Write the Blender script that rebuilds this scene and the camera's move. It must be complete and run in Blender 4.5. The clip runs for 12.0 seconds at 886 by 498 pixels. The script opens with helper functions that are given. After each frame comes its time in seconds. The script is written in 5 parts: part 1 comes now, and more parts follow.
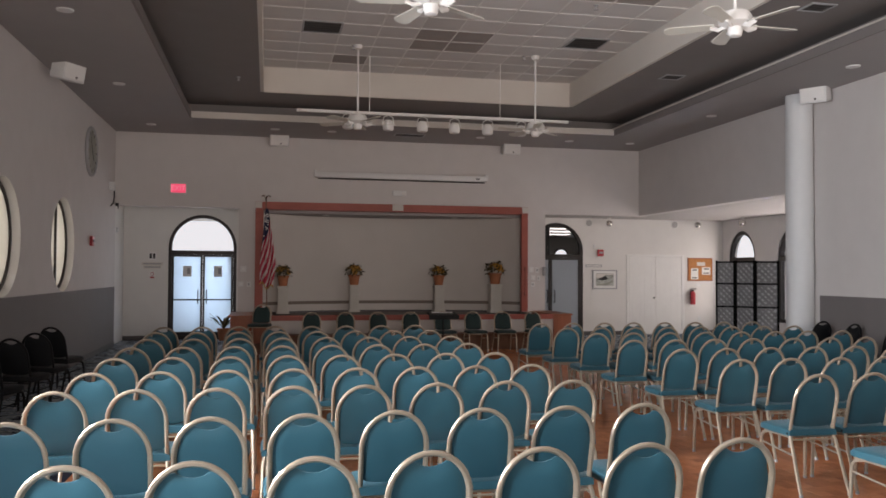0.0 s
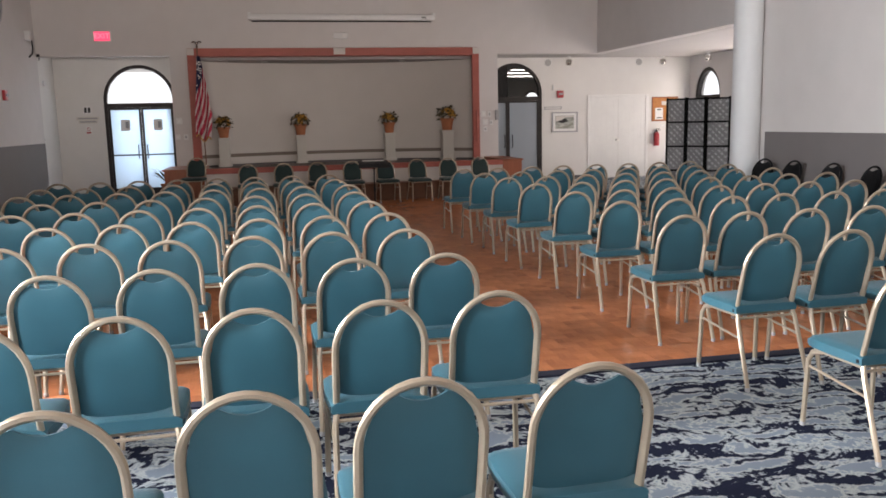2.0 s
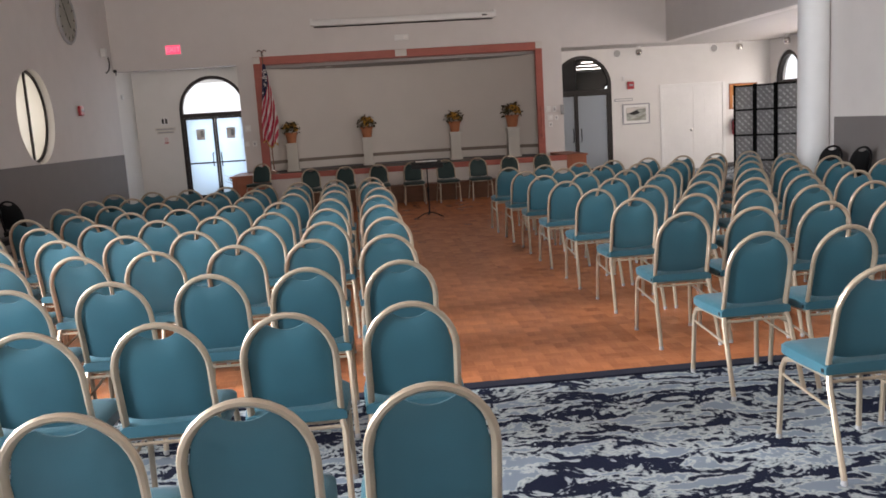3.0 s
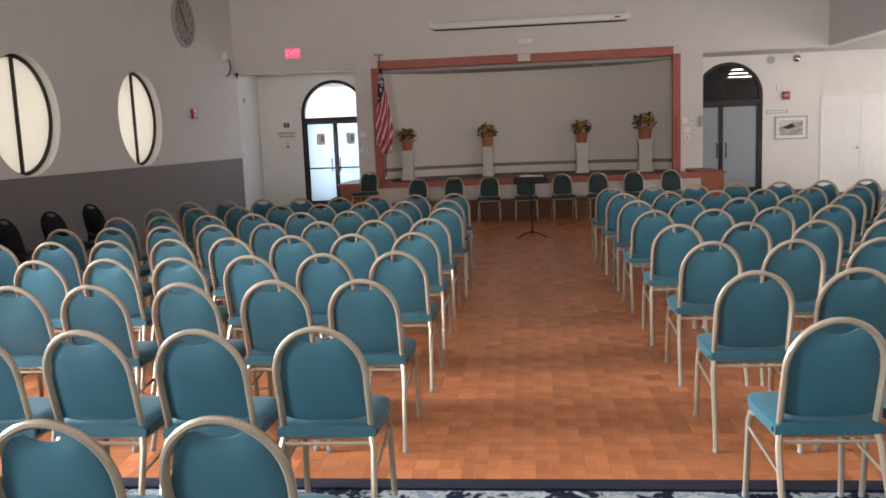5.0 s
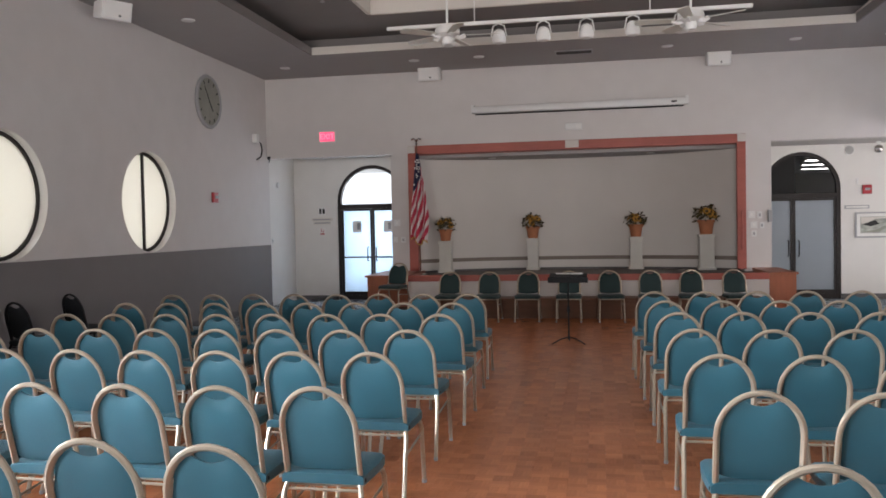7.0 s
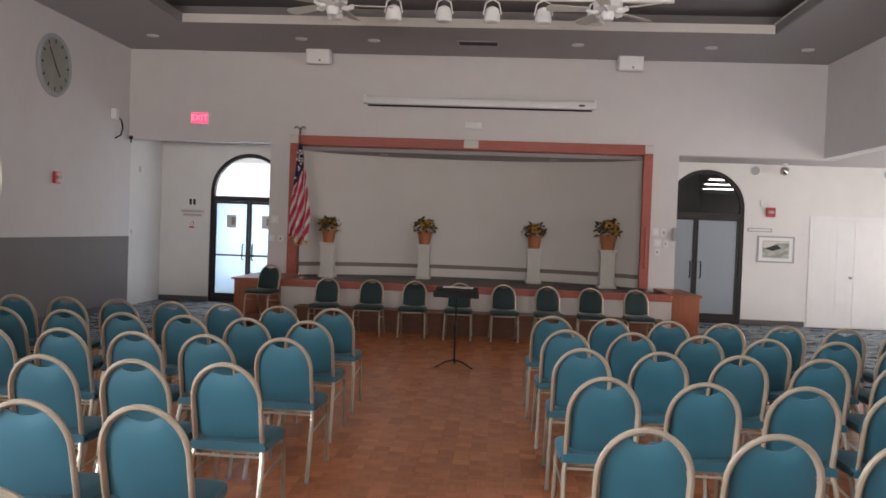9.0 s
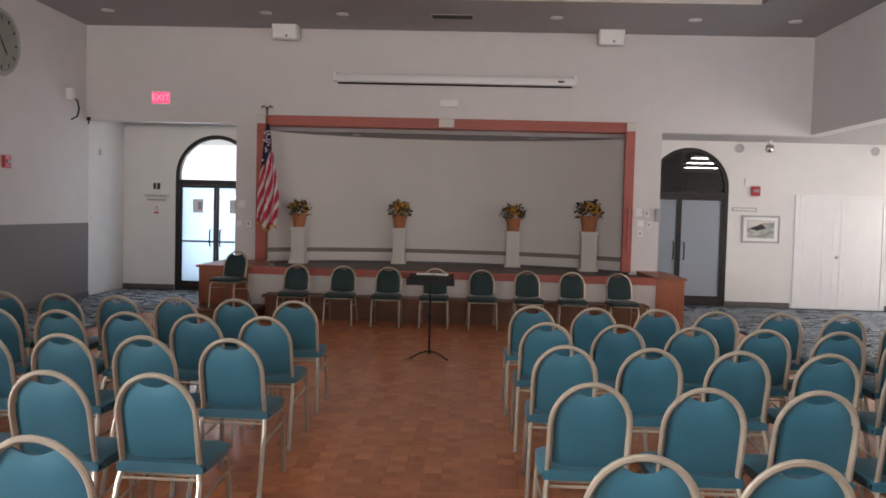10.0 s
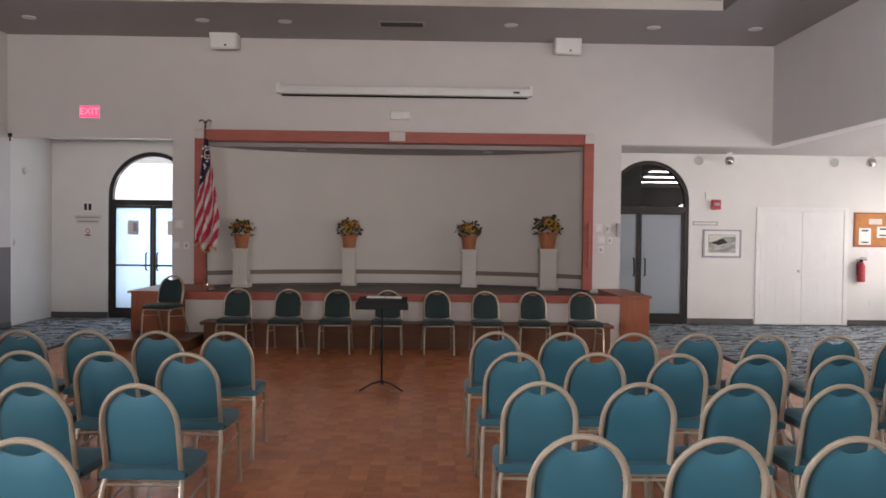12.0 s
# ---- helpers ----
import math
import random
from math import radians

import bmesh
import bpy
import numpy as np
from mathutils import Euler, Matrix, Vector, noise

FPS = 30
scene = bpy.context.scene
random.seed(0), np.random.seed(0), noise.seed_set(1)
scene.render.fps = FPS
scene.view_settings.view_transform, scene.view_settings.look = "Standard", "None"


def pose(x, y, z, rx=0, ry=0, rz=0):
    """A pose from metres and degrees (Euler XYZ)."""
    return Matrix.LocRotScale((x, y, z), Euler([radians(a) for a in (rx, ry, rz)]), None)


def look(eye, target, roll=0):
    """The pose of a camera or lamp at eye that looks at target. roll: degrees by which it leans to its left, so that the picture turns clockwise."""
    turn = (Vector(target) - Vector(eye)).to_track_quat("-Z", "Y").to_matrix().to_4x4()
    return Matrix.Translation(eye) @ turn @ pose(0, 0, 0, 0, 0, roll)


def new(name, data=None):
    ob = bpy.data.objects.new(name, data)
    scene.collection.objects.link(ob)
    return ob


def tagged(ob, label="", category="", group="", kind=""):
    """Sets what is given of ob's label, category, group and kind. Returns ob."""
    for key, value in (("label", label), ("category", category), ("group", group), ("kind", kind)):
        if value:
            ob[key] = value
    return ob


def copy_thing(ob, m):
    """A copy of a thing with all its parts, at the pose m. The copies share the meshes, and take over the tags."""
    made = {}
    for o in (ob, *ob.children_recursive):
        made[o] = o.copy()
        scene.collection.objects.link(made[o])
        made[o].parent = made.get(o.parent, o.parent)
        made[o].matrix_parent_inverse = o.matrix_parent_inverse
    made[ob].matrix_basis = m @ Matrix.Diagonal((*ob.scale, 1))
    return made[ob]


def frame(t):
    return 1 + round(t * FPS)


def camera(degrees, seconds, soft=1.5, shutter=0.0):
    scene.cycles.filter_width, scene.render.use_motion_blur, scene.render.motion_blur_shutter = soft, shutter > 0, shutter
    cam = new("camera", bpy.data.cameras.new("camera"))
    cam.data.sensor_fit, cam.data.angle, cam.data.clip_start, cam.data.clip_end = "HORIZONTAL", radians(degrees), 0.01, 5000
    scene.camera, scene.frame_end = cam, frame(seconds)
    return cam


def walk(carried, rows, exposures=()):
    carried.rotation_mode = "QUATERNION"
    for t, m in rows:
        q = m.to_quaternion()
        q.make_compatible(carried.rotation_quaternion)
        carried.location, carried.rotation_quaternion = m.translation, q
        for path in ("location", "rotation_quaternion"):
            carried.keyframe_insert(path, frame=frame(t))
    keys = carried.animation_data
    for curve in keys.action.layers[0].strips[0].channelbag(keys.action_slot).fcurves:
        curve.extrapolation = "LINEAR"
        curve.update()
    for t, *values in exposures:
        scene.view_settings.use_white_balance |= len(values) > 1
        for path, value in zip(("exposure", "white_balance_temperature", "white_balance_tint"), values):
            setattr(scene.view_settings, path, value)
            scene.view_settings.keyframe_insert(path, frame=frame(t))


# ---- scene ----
cam = camera(56.6, 12.0, soft=1.7)
PATH = [
    (0, (0.273, 0.147, 1.644), (0.69, 2.102, 1.7), 0.3),
    (0.5, (0.469, 0.307, 1.712), (0.923, 2.244, 1.911), 0.7),
    (1, (0.809, 0.334, 1.636), (1.235, 2.285, 1.749), -0.7),
    (1.5, (1.137, 0.392, 1.55), (1.51, 2.348, 1.357), -1.6),
    (2, (1.522, 0.445, 1.573), (1.93, 2.378, 1.265), -1.3),
    (2.5, (1.891, 0.352, 1.578), (2.296, 2.285, 1.265), -2.8),
    (2.7, (2.053, 0.361, 1.578), (2.34, 2.316, 1.27), -3.7),
    (4.3, (2.999, 1.007, 1.562), (2.933, 2.984, 1.261), -2.2),
    (4.5, (3.095, 1.087, 1.568), (2.912, 3.056, 1.267), -2.2),
    (5, (3.232, 1.546, 1.602), (3.022, 3.516, 1.329), -2.3),
    (5.5, (3.4, 1.899, 1.63), (3.082, 3.858, 1.386), -2.1),
    (6, (3.43, 2.274, 1.641), (2.99, 4.212, 1.413), -0.7),
    (6.5, (3.538, 2.636, 1.604), (3.162, 4.593, 1.432), -0.9),
    (6.7, (3.623, 2.798, 1.615), (3.246, 4.76, 1.518), -1.4),
    (8.3, (3.742, 4.029, 1.62), (3.428, 6.004, 1.604), 1.1),
    (8.5, (3.748, 4.162, 1.609), (3.435, 6.137, 1.588), 1.5),
    (9, (3.717, 4.522, 1.615), (3.588, 6.518, 1.568), 2.1),
    (9.5, (3.741, 4.82, 1.629), (3.696, 6.818, 1.538), 1.9),
    (10, (3.763, 5.085, 1.637), (3.683, 7.081, 1.547), 1.5),
    (10.5, (3.654, 5.365, 1.649), (3.726, 7.362, 1.573), 2.0),
    (11, (3.626, 5.53, 1.661), (3.829, 7.519, 1.599), 1.8),
    (11.5, (3.687, 5.691, 1.662), (3.897, 7.679, 1.616), 0.8),
    (12, (3.744, 5.808, 1.614), (3.777, 7.808, 1.573), 0.7),
]
EXPOSURE = [(0.0, -0.65, 6950, 20), (0.5, -0.9, 6950, 20), (1.0, -0.7, 6950, 20), (1.5, -0.25, 6950, 19), (2.5, -0.1, 6950, 19), (5.5, 0.05, 6900, 17), (6.5, 0.1, 6400, 15), (8.5, 0.1, 6650, 17), (9.0, 0.1, 6600, 17), (11.0, 0.05, 6700, 18), (11.5, 0.03, 6700, 18), (12.0, 0.12, 6650, 18)]
walk(cam, [(t, look(eye, target, roll)) for t, eye, target, roll in PATH], EXPOSURE)

# ---- world, light, exposure ----
world = bpy.data.worlds.new("sky")
scene.world = world
world.use_nodes = True
_nt = world.node_tree
_sky = _nt.nodes.new("ShaderNodeTexSky")
_sky.sky_type, _sky.sun_disc = "NISHITA", False
_sky.sun_elevation, _sky.sun_rotation = radians(48), radians(100)
_nt.links.new(_sky.outputs[0], _nt.nodes["Background"].inputs[0])
_nt.nodes["Background"].inputs[1].default_value = 0.10


def area_lamp(name, at, target, sx, sy, watts, colour=(1, 1, 1), spread=180):
    d = bpy.data.lights.new(name, "AREA")
    d.shape, d.size, d.size_y, d.energy, d.color, d.spread = "RECTANGLE", sx, sy, watts, colour, radians(spread)
    ob = new(name, d)
    ob.matrix_world = look(at, target)
    return ob


DAY = (0.93, 0.97, 1.0)
WARM = (1.0, 0.95, 0.88)
# daylight in the round windows: the two nearest the rear of the hall catch the open sky
for yc, watts in ((14.47, 3), (11.35, 3), (8.23, 22), (5.11, 400), (1.99, 390)):
    area_lamp("window_light", (-2.962, yc, 2.06), (0.0, yc, 1.7), 1.15, 1.15, watts, (0.84, 0.94, 1.0), 120)
# daylight in the arched alcove windows, and the sun that falls through two of them onto the carpet
for yc, watts in ((19.9, 20), (17.7, 45), (15.5, 48), (13.6, 48)):
    area_lamp("window_light", (12.42, yc, 1.6), (9.0, yc, 1.7), 0.9, 2.2, watts, WARM)
for yc in (15.5, 13.6):
    area_lamp("window_sun", (12.40, yc, 2.0), (11.5, yc + 0.2, 0.0), 0.8, 0.9, 700, WARM, 40)
# rear windows
for x in (0.0, 6.3):
    area_lamp("window_light", (x, -2.4, 2.1), (x, 4, 5.2), 3.0, 1.4, 155, WARM, 80)
    area_lamp("window_light", (x, -2.38, 1.5), (x, 4, 1.2), 3.0, 1.0, 55, WARM, 150)
area_lamp("door_light", (-1.25, 20.95, 1.5), (-1.7, 18.0, 1.0), 1.2, 2.2, 40, DAY)

# ---- materials ----
def mat(name, colour, rough=0.6, metal=0.0, vary=0.12, scale=8.0, bump=0.0, bscale=60.0, spec=0.4, stretch=(1, 1, 1), island=0.0, rnd=0.0, sheen=0.0):
    m = bpy.data.materials.new(name)
    m.use_nodes = True
    nt = m.node_tree
    b = nt.nodes["Principled BSDF"]
    b.inputs["Roughness"].default_value = rough
    b.inputs["Metallic"].default_value = metal
    b.inputs["Specular IOR Level"].default_value = spec
    if sheen:
        b.inputs["Sheen Weight"].default_value = sheen
        b.inputs["Sheen Roughness"].default_value = 0.4
    tc = nt.nodes.new("ShaderNodeTexCoord")
    mp = nt.nodes.new("ShaderNodeMapping")
    mp.inputs["Scale"].default_value = stretch
    nt.links.new(tc.outputs["Object"], mp.inputs[0])
    n1 = nt.nodes.new("ShaderNodeTexNoise")
    n1.inputs["Scale"].default_value, n1.inputs["Detail"].default_value = scale, 6
    n2 = nt.nodes.new("ShaderNodeTexNoise")
    n2.inputs["Scale"].default_value, n2.inputs["Detail"].default_value = scale * 0.13, 3
    nt.links.new(mp.outputs[0], n1.inputs["Vector"])
    nt.links.new(mp.outputs[0], n2.inputs["Vector"])
    add = nt.nodes.new("ShaderNodeMath")
    add.operation = "ADD"
    nt.links.new(n1.outputs["Fac"], add.inputs[0])
    nt.links.new(n2.outputs["Fac"], add.inputs[1])
    last = add.outputs[0]
    if island or rnd:
        g = nt.nodes.new("ShaderNodeNewGeometry") if island else nt.nodes.new("ShaderNodeObjectInfo")
        mul = nt.nodes.new("ShaderNodeMath")
        mul.operation = "MULTIPLY_ADD"
        mul.inputs[1].default_value, mul.inputs[2].default_value = 2 * (island or rnd), -(island or rnd)
        nt.links.new(g.outputs["Random Per Island" if island else "Random"], mul.inputs[0])
        add2 = nt.nodes.new("ShaderNodeMath")
        add2.operation = "ADD"
        nt.links.new(last, add2.inputs[0])
        nt.links.new(mul.outputs[0], add2.inputs[1])
        last = add2.outputs[0]
    mr = nt.nodes.new("ShaderNodeMapRange")
    mr.inputs["From Min"].default_value, mr.inputs["From Max"].default_value = 0.5, 1.5
    mr.inputs["To Min"].default_value, mr.inputs["To Max"].default_value = 1 - vary, 1 + vary
    mr.clamp = False
    nt.links.new(last, mr.inputs[0])
    mix = nt.nodes.new("ShaderNodeVectorMath")
    mix.operation = "SCALE"
    mix.inputs[0].default_value = colour[:3]
    nt.links.new(mr.outputs[0], mix.inputs["Scale"])
    nt.links.new(mix.outputs[0], b.inputs["Base Color"])
    if bump:
        bn = nt.nodes.new("ShaderNodeTexNoise")
        bn.inputs["Scale"].default_value, bn.inputs["Detail"].default_value = bscale, 4
        nt.links.new(mp.outputs[0], bn.inputs["Vector"])
        bp = nt.nodes.new("ShaderNodeBump")
        bp.inputs["Strength"].default_value, bp.inputs["Distance"].default_value = bump, 0.003
        nt.links.new(bn.outputs["Fac"], bp.inputs["Height"])
        nt.links.new(bp.outputs[0], b.inputs["Normal"])
    return m


def glow(name, colour, strength):
    m = bpy.data.materials.new(name)
    m.use_nodes = True
    nt = m.node_tree
    nt.nodes.remove(nt.nodes["Principled BSDF"])
    e = nt.nodes.new("ShaderNodeEmission")
    e.inputs[0].default_value, e.inputs[1].default_value = (*colour, 1), strength
    nt.links.new(e.outputs[0], nt.nodes["Material Output"].inputs[0])
    return m


def frosted(name, colour, clear):
    """Etched glass: part clear, part a white scattering film."""
    m = bpy.data.materials.new(name)
    m.use_nodes = True
    nt = m.node_tree
    b = nt.nodes["Principled BSDF"]
    b.inputs["Base Color"].default_value = (*colour, 1)
    b.inputs["Roughness"].default_value = 0.25
    tl = nt.nodes.new("ShaderNodeBsdfTranslucent")
    tl.inputs[0].default_value = (*colour, 1)
    m1 = nt.nodes.new("ShaderNodeMixShader")
    m1.inputs[0].default_value = 0.5
    nt.links.new(b.outputs[0], m1.inputs[1])
    nt.links.new(tl.outputs[0], m1.inputs[2])
    tr = nt.nodes.new("ShaderNodeBsdfTransparent")
    tr.inputs[0].default_value = (*colour, 1)
    m2 = nt.nodes.new("ShaderNodeMixShader")
    m2.inputs[0].default_value = clear
    nt.links.new(m1.outputs[0], m2.inputs[1])
    nt.links.new(tr.outputs[0], m2.inputs[2])
    nt.links.new(m2.outputs[0], nt.nodes["Material Output"].inputs[0])
    return m


def clear_glass(name):
    m = bpy.data.materials.new(name)
    m.use_nodes = True
    nt = m.node_tree
    b = nt.nodes["Principled BSDF"]
    b.inputs["Base Color"].default_value = (0.02, 0.02, 0.02, 1)
    b.inputs["Roughness"].default_value = 0.03
    tr = nt.nodes.new("ShaderNodeBsdfTransparent")
    m2 = nt.nodes.new("ShaderNodeMixShader")
    m2.inputs[0].default_value = 0.9
    nt.links.new(b.outputs[0], m2.inputs[1])
    nt.links.new(tr.outputs[0], m2.inputs[2])
    nt.links.new(m2.outputs[0], nt.nodes["Material Output"].inputs[0])
    return m


def carpet_mat():
    """Navy carpet strewn with pale feathery leaves that lie across the room."""
    m = bpy.data.materials.new("leaf_carpet")
    m.use_nodes = True
    nt = m.node_tree
    L = nt.links.new
    b = nt.nodes["Principled BSDF"]
    b.inputs["Roughness"].default_value = 0.95
    b.inputs["Specular IOR Level"].default_value = 0.1
    tc = nt.nodes.new("ShaderNodeTexCoord")
    warp = nt.nodes.new("ShaderNodeTexNoise")
    warp.inputs["Scale"].default_value, warp.inputs["Detail"].default_value = 2.6, 2
    L(tc.outputs["Object"], warp.inputs["Vector"])
    off = nt.nodes.new("ShaderNodeVectorMath")
    off.operation = "MULTIPLY_ADD"
    off.inputs[1].default_value = (0.30, 0.30, 0)
    L(warp.outputs["Color"], off.inputs[0])
    L(tc.outputs["Object"], off.inputs[2])
    mp = nt.nodes.new("ShaderNodeMapping")
    mp.inputs["Scale"].default_value = (2.5, 7.6, 1)
    mp.inputs["Rotation"].default_value = (0, 0, 0.12)
    L(off.outputs[0], mp.inputs[0])
    vor = nt.nodes.new("ShaderNodeTexVoronoi")
    vor.feature = "DISTANCE_TO_EDGE"
    vor.inputs["Scale"].default_value = 1.0
    L(mp.outputs[0], vor.inputs["Vector"])
    fine = nt.nodes.new("ShaderNodeTexNoise")
    fine.inputs["Scale"].default_value, fine.inputs["Detail"].default_value = 30, 5
    L(off.outputs[0], fine.inputs["Vector"])
    big = nt.nodes.new("ShaderNodeTexNoise")
    big.inputs["Scale"].default_value, big.inputs["Detail"].default_value = 4.2, 2
    mpb = nt.nodes.new("ShaderNodeMapping")
    mpb.inputs["Scale"].default_value = (0.7, 1.9, 1)
    L(off.outputs[0], mpb.inputs[0])
    L(mpb.outputs[0], big.inputs["Vector"])
    s1 = nt.nodes.new("ShaderNodeMath")
    s1.operation = "MULTIPLY_ADD"
    s1.inputs[1].default_value = 0.75
    L(fine.outputs["Fac"], s1.inputs[0])
    L(vor.outputs["Distance"], s1.inputs[2])
    s2 = nt.nodes.new("ShaderNodeMath")
    s2.operation = "MULTIPLY_ADD"
    s2.inputs[1].default_value = 0.7
    L(big.outputs["Fac"], s2.inputs[0])
    L(s1.outputs[0], s2.inputs[2])
    ramp = nt.nodes.new("ShaderNodeValToRGB")
    e = ramp.color_ramp.elements
    e[0].position, e[0].color = 0.775, (0.012, 0.016, 0.036, 1)
    e[1].position, e[1].color = 0.81, (0.27, 0.31, 0.335, 1)
    e2 = e.new(0.90)
    e2.color = (0.47, 0.51, 0.515, 1)
    e3 = e.new(0.98)
    e3.color = (0.22, 0.27, 0.33, 1)
    L(s2.outputs[0], ramp.inputs[0])
    L(ramp.outputs[0], b.inputs["Base Color"])
    pile = nt.nodes.new("ShaderNodeTexNoise")
    pile.inputs["Scale"].default_value = 260
    L(tc.outputs["Object"], pile.inputs["Vector"])
    bp = nt.nodes.new("ShaderNodeBump")
    bp.inputs["Strength"].default_value, bp.inputs["Distance"].default_value = 0.5, 0.004
    L(pile.outputs["Fac"], bp.inputs["Height"])
    L(bp.outputs[0], b.inputs["Normal"])
    return m


M_WALL = mat("wall_paint", (0.63, 0.60, 0.585), 0.75, vary=0.05, scale=3, bump=0.15, bscale=120)
M_NOOK = mat("cream_wall_paint", (0.74, 0.72, 0.69), 0.75, vary=0.05, scale=3, bump=0.15, bscale=120)
M_DADO = mat("dado_paint", (0.175, 0.160, 0.158), 0.7, vary=0.06, scale=3, bump=0.15, bscale=120)
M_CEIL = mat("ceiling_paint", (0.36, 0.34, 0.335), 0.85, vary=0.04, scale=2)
M_CEIL2 = mat("alcove_ceiling_paint", (0.48, 0.455, 0.44), 0.85, vary=0.04, scale=2)
# tray colour darkened to carry the shadow inside the ceiling cove
M_TRAY_SHADED = mat("shaded_tray_paint", (0.22, 0.20, 0.195), 0.85, vary=0.06, scale=2)
M_CREAM = mat("cream_soffit_paint", (0.66, 0.62, 0.57), 0.8, vary=0.05, scale=2)
M_TILE = mat("acoustic_tile", (0.66, 0.645, 0.63), 0.95, vary=0.08, scale=1.2, bump=0.4, bscale=90, island=0.35)
M_TILE_D = mat("stained_acoustic_tile", (0.38, 0.35, 0.33), 0.95, vary=0.12, scale=1.2, bump=0.4, bscale=90, island=0.35)
M_GRID = mat("grid_metal", (0.75, 0.74, 0.72), 0.5, vary=0.03)
M_WHITE = mat("white_paint", (0.78, 0.77, 0.75), 0.45, vary=0.05, scale=5)
M_COLUMN = mat("column_paint", (0.72, 0.74, 0.75), 0.55, vary=0.05, scale=3, bump=0.1)
M_PLASTIC = mat("white_plastic", (0.72, 0.72, 0.71), 0.4, vary=0.04)
M_GREYP = mat("grey_plastic", (0.35, 0.35, 0.36), 0.5, vary=0.05)
M_TEAL = mat("teal_upholstery", (0.021, 0.104, 0.142), 0.46, vary=0.18, scale=4, bump=0.5, bscale=420, spec=0.5, rnd=0.25, sheen=0.10)
M_GREEN = mat("dark_green_upholstery", (0.010, 0.031, 0.031), 0.65, vary=0.12, scale=9, bump=0.5, bscale=420, rnd=0.25, sheen=0.1)
M_GOLD = mat("champagne_frame", (0.41, 0.335, 0.255), 0.34, metal=0.45, vary=0.12, scale=14, bump=0.05, rnd=0.2)
M_BLACKV = mat("black_vinyl", (0.010, 0.012, 0.014), 0.6, vary=0.15, bump=0.3, bscale=400)
M_SCREENF = mat("black_screen_frame", (0.006, 0.006, 0.006), 0.9, vary=0.1, spec=0.05)
M_BLACK = mat("black_metal", (0.010, 0.010, 0.011), 0.6, vary=0.15, spec=0.2)
M_FRAME = mat("dark_bronze_frame", (0.022, 0.018, 0.017), 0.45, metal=0.2, vary=0.15)
M_RED = mat("red_wood_trim", (0.36, 0.092, 0.068), 0.5, vary=0.22, scale=5, stretch=(1, 1, 6), bump=0.15)
M_WOOD = mat("orange_brown_wood", (0.30, 0.095, 0.045), 0.45, vary=0.25, scale=4, stretch=(6, 6, 1), bump=0.15)
M_STEP = mat("dark_step_wood", (0.17, 0.075, 0.04), 0.5, vary=0.25, scale=4, stretch=(1, 6, 6))
M_PARQX = mat("parquet_block", (0.50, 0.172, 0.070), 0.25, vary=0.30, scale=7, stretch=(1, 9, 1), bump=0.08, bscale=30, island=0.26)
M_PARQY = mat("parquet_block_turned", (0.46, 0.155, 0.062), 0.27, vary=0.30, scale=7, stretch=(9, 1, 1), bump=0.08, bscale=30, island=0.26)
M_PARQO = mat("parquet_loose_block", (0.48, 0.164, 0.066), 0.25, vary=0.30, scale=7, stretch=(1, 8, 1), bump=0.08, bscale=30, rnd=0.26)
M_JOINT = mat("parquet_joint", (0.40, 0.165, 0.072), 0.7)
M_CARPET = carpet_mat()
M_NAVY = mat("navy_border", (0.010, 0.012, 0.028), 0.95, vary=0.2, scale=60)
M_BASE = mat("vinyl_baseboard", (0.10, 0.095, 0.095), 0.6, vary=0.1)
M_TERRA = mat("terracotta", (0.40, 0.155, 0.075), 0.8, vary=0.18, scale=12, bump=0.2)
M_LEAF = mat("dried_leaf", (0.070, 0.055, 0.022), 0.8, vary=0.4, scale=20, island=0.4)
M_PETAL = mat("yellow_petal", (0.46, 0.24, 0.04), 0.7, vary=0.3, scale=20, island=0.4)
M_SEED = mat("brown_seed_head", (0.030, 0.014, 0.008), 0.9, vary=0.3)
M_PLASTER = mat("plaster_pedestal", (0.60, 0.58, 0.53), 0.75, vary=0.07, scale=5, bump=0.15)
M_CHROME = mat("polished_metal", (0.62, 0.60, 0.57), 0.18, metal=1.0, vary=0.05)
M_BRASS = mat("brass", (0.55, 0.40, 0.20), 0.25, metal=1.0, vary=0.1)
M_FLAGR = mat("flag_red", (0.50, 0.030, 0.070), 0.75, vary=0.1)
M_FLAGW = mat("flag_white", (0.72, 0.68, 0.66), 0.75, vary=0.06)
M_FLAGB = mat("flag_blue", (0.014, 0.018, 0.060), 0.75, vary=0.1)
M_FRINGE = mat("gold_fringe", (0.55, 0.36, 0.09), 0.7, vary=0.25)
M_SIGNRED = mat("red_enamel", (0.42, 0.035, 0.045), 0.35, vary=0.08)
M_CORK = mat("cork", (0.48, 0.20, 0.07), 0.9, vary=0.25, scale=60, bump=0.3)
M_PAPER = mat("paper", (0.80, 0.79, 0.77), 0.8, vary=0.03)
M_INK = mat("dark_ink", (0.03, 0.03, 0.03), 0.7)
M_WEAVE = mat("grey_woven_slat", (0.34, 0.34, 0.345), 0.7, vary=0.25, scale=30, stretch=(1, 1, 4), bump=0.3, island=0.3)
M_WEAVE2 = mat("dark_woven_slat", (0.19, 0.19, 0.195), 0.75, vary=0.25, scale=30, bump=0.3)
M_STRIPE = mat("taupe_stripe_paint", (0.20, 0.165, 0.14), 0.7, vary=0.08)
M_STAGEW = mat("stage_wall_paint", (0.60, 0.565, 0.53), 0.8, vary=0.05, scale=2, bump=0.1)
M_APRON = mat("white_apron_paint", (0.62, 0.58, 0.55), 0.6, vary=0.08, scale=4)
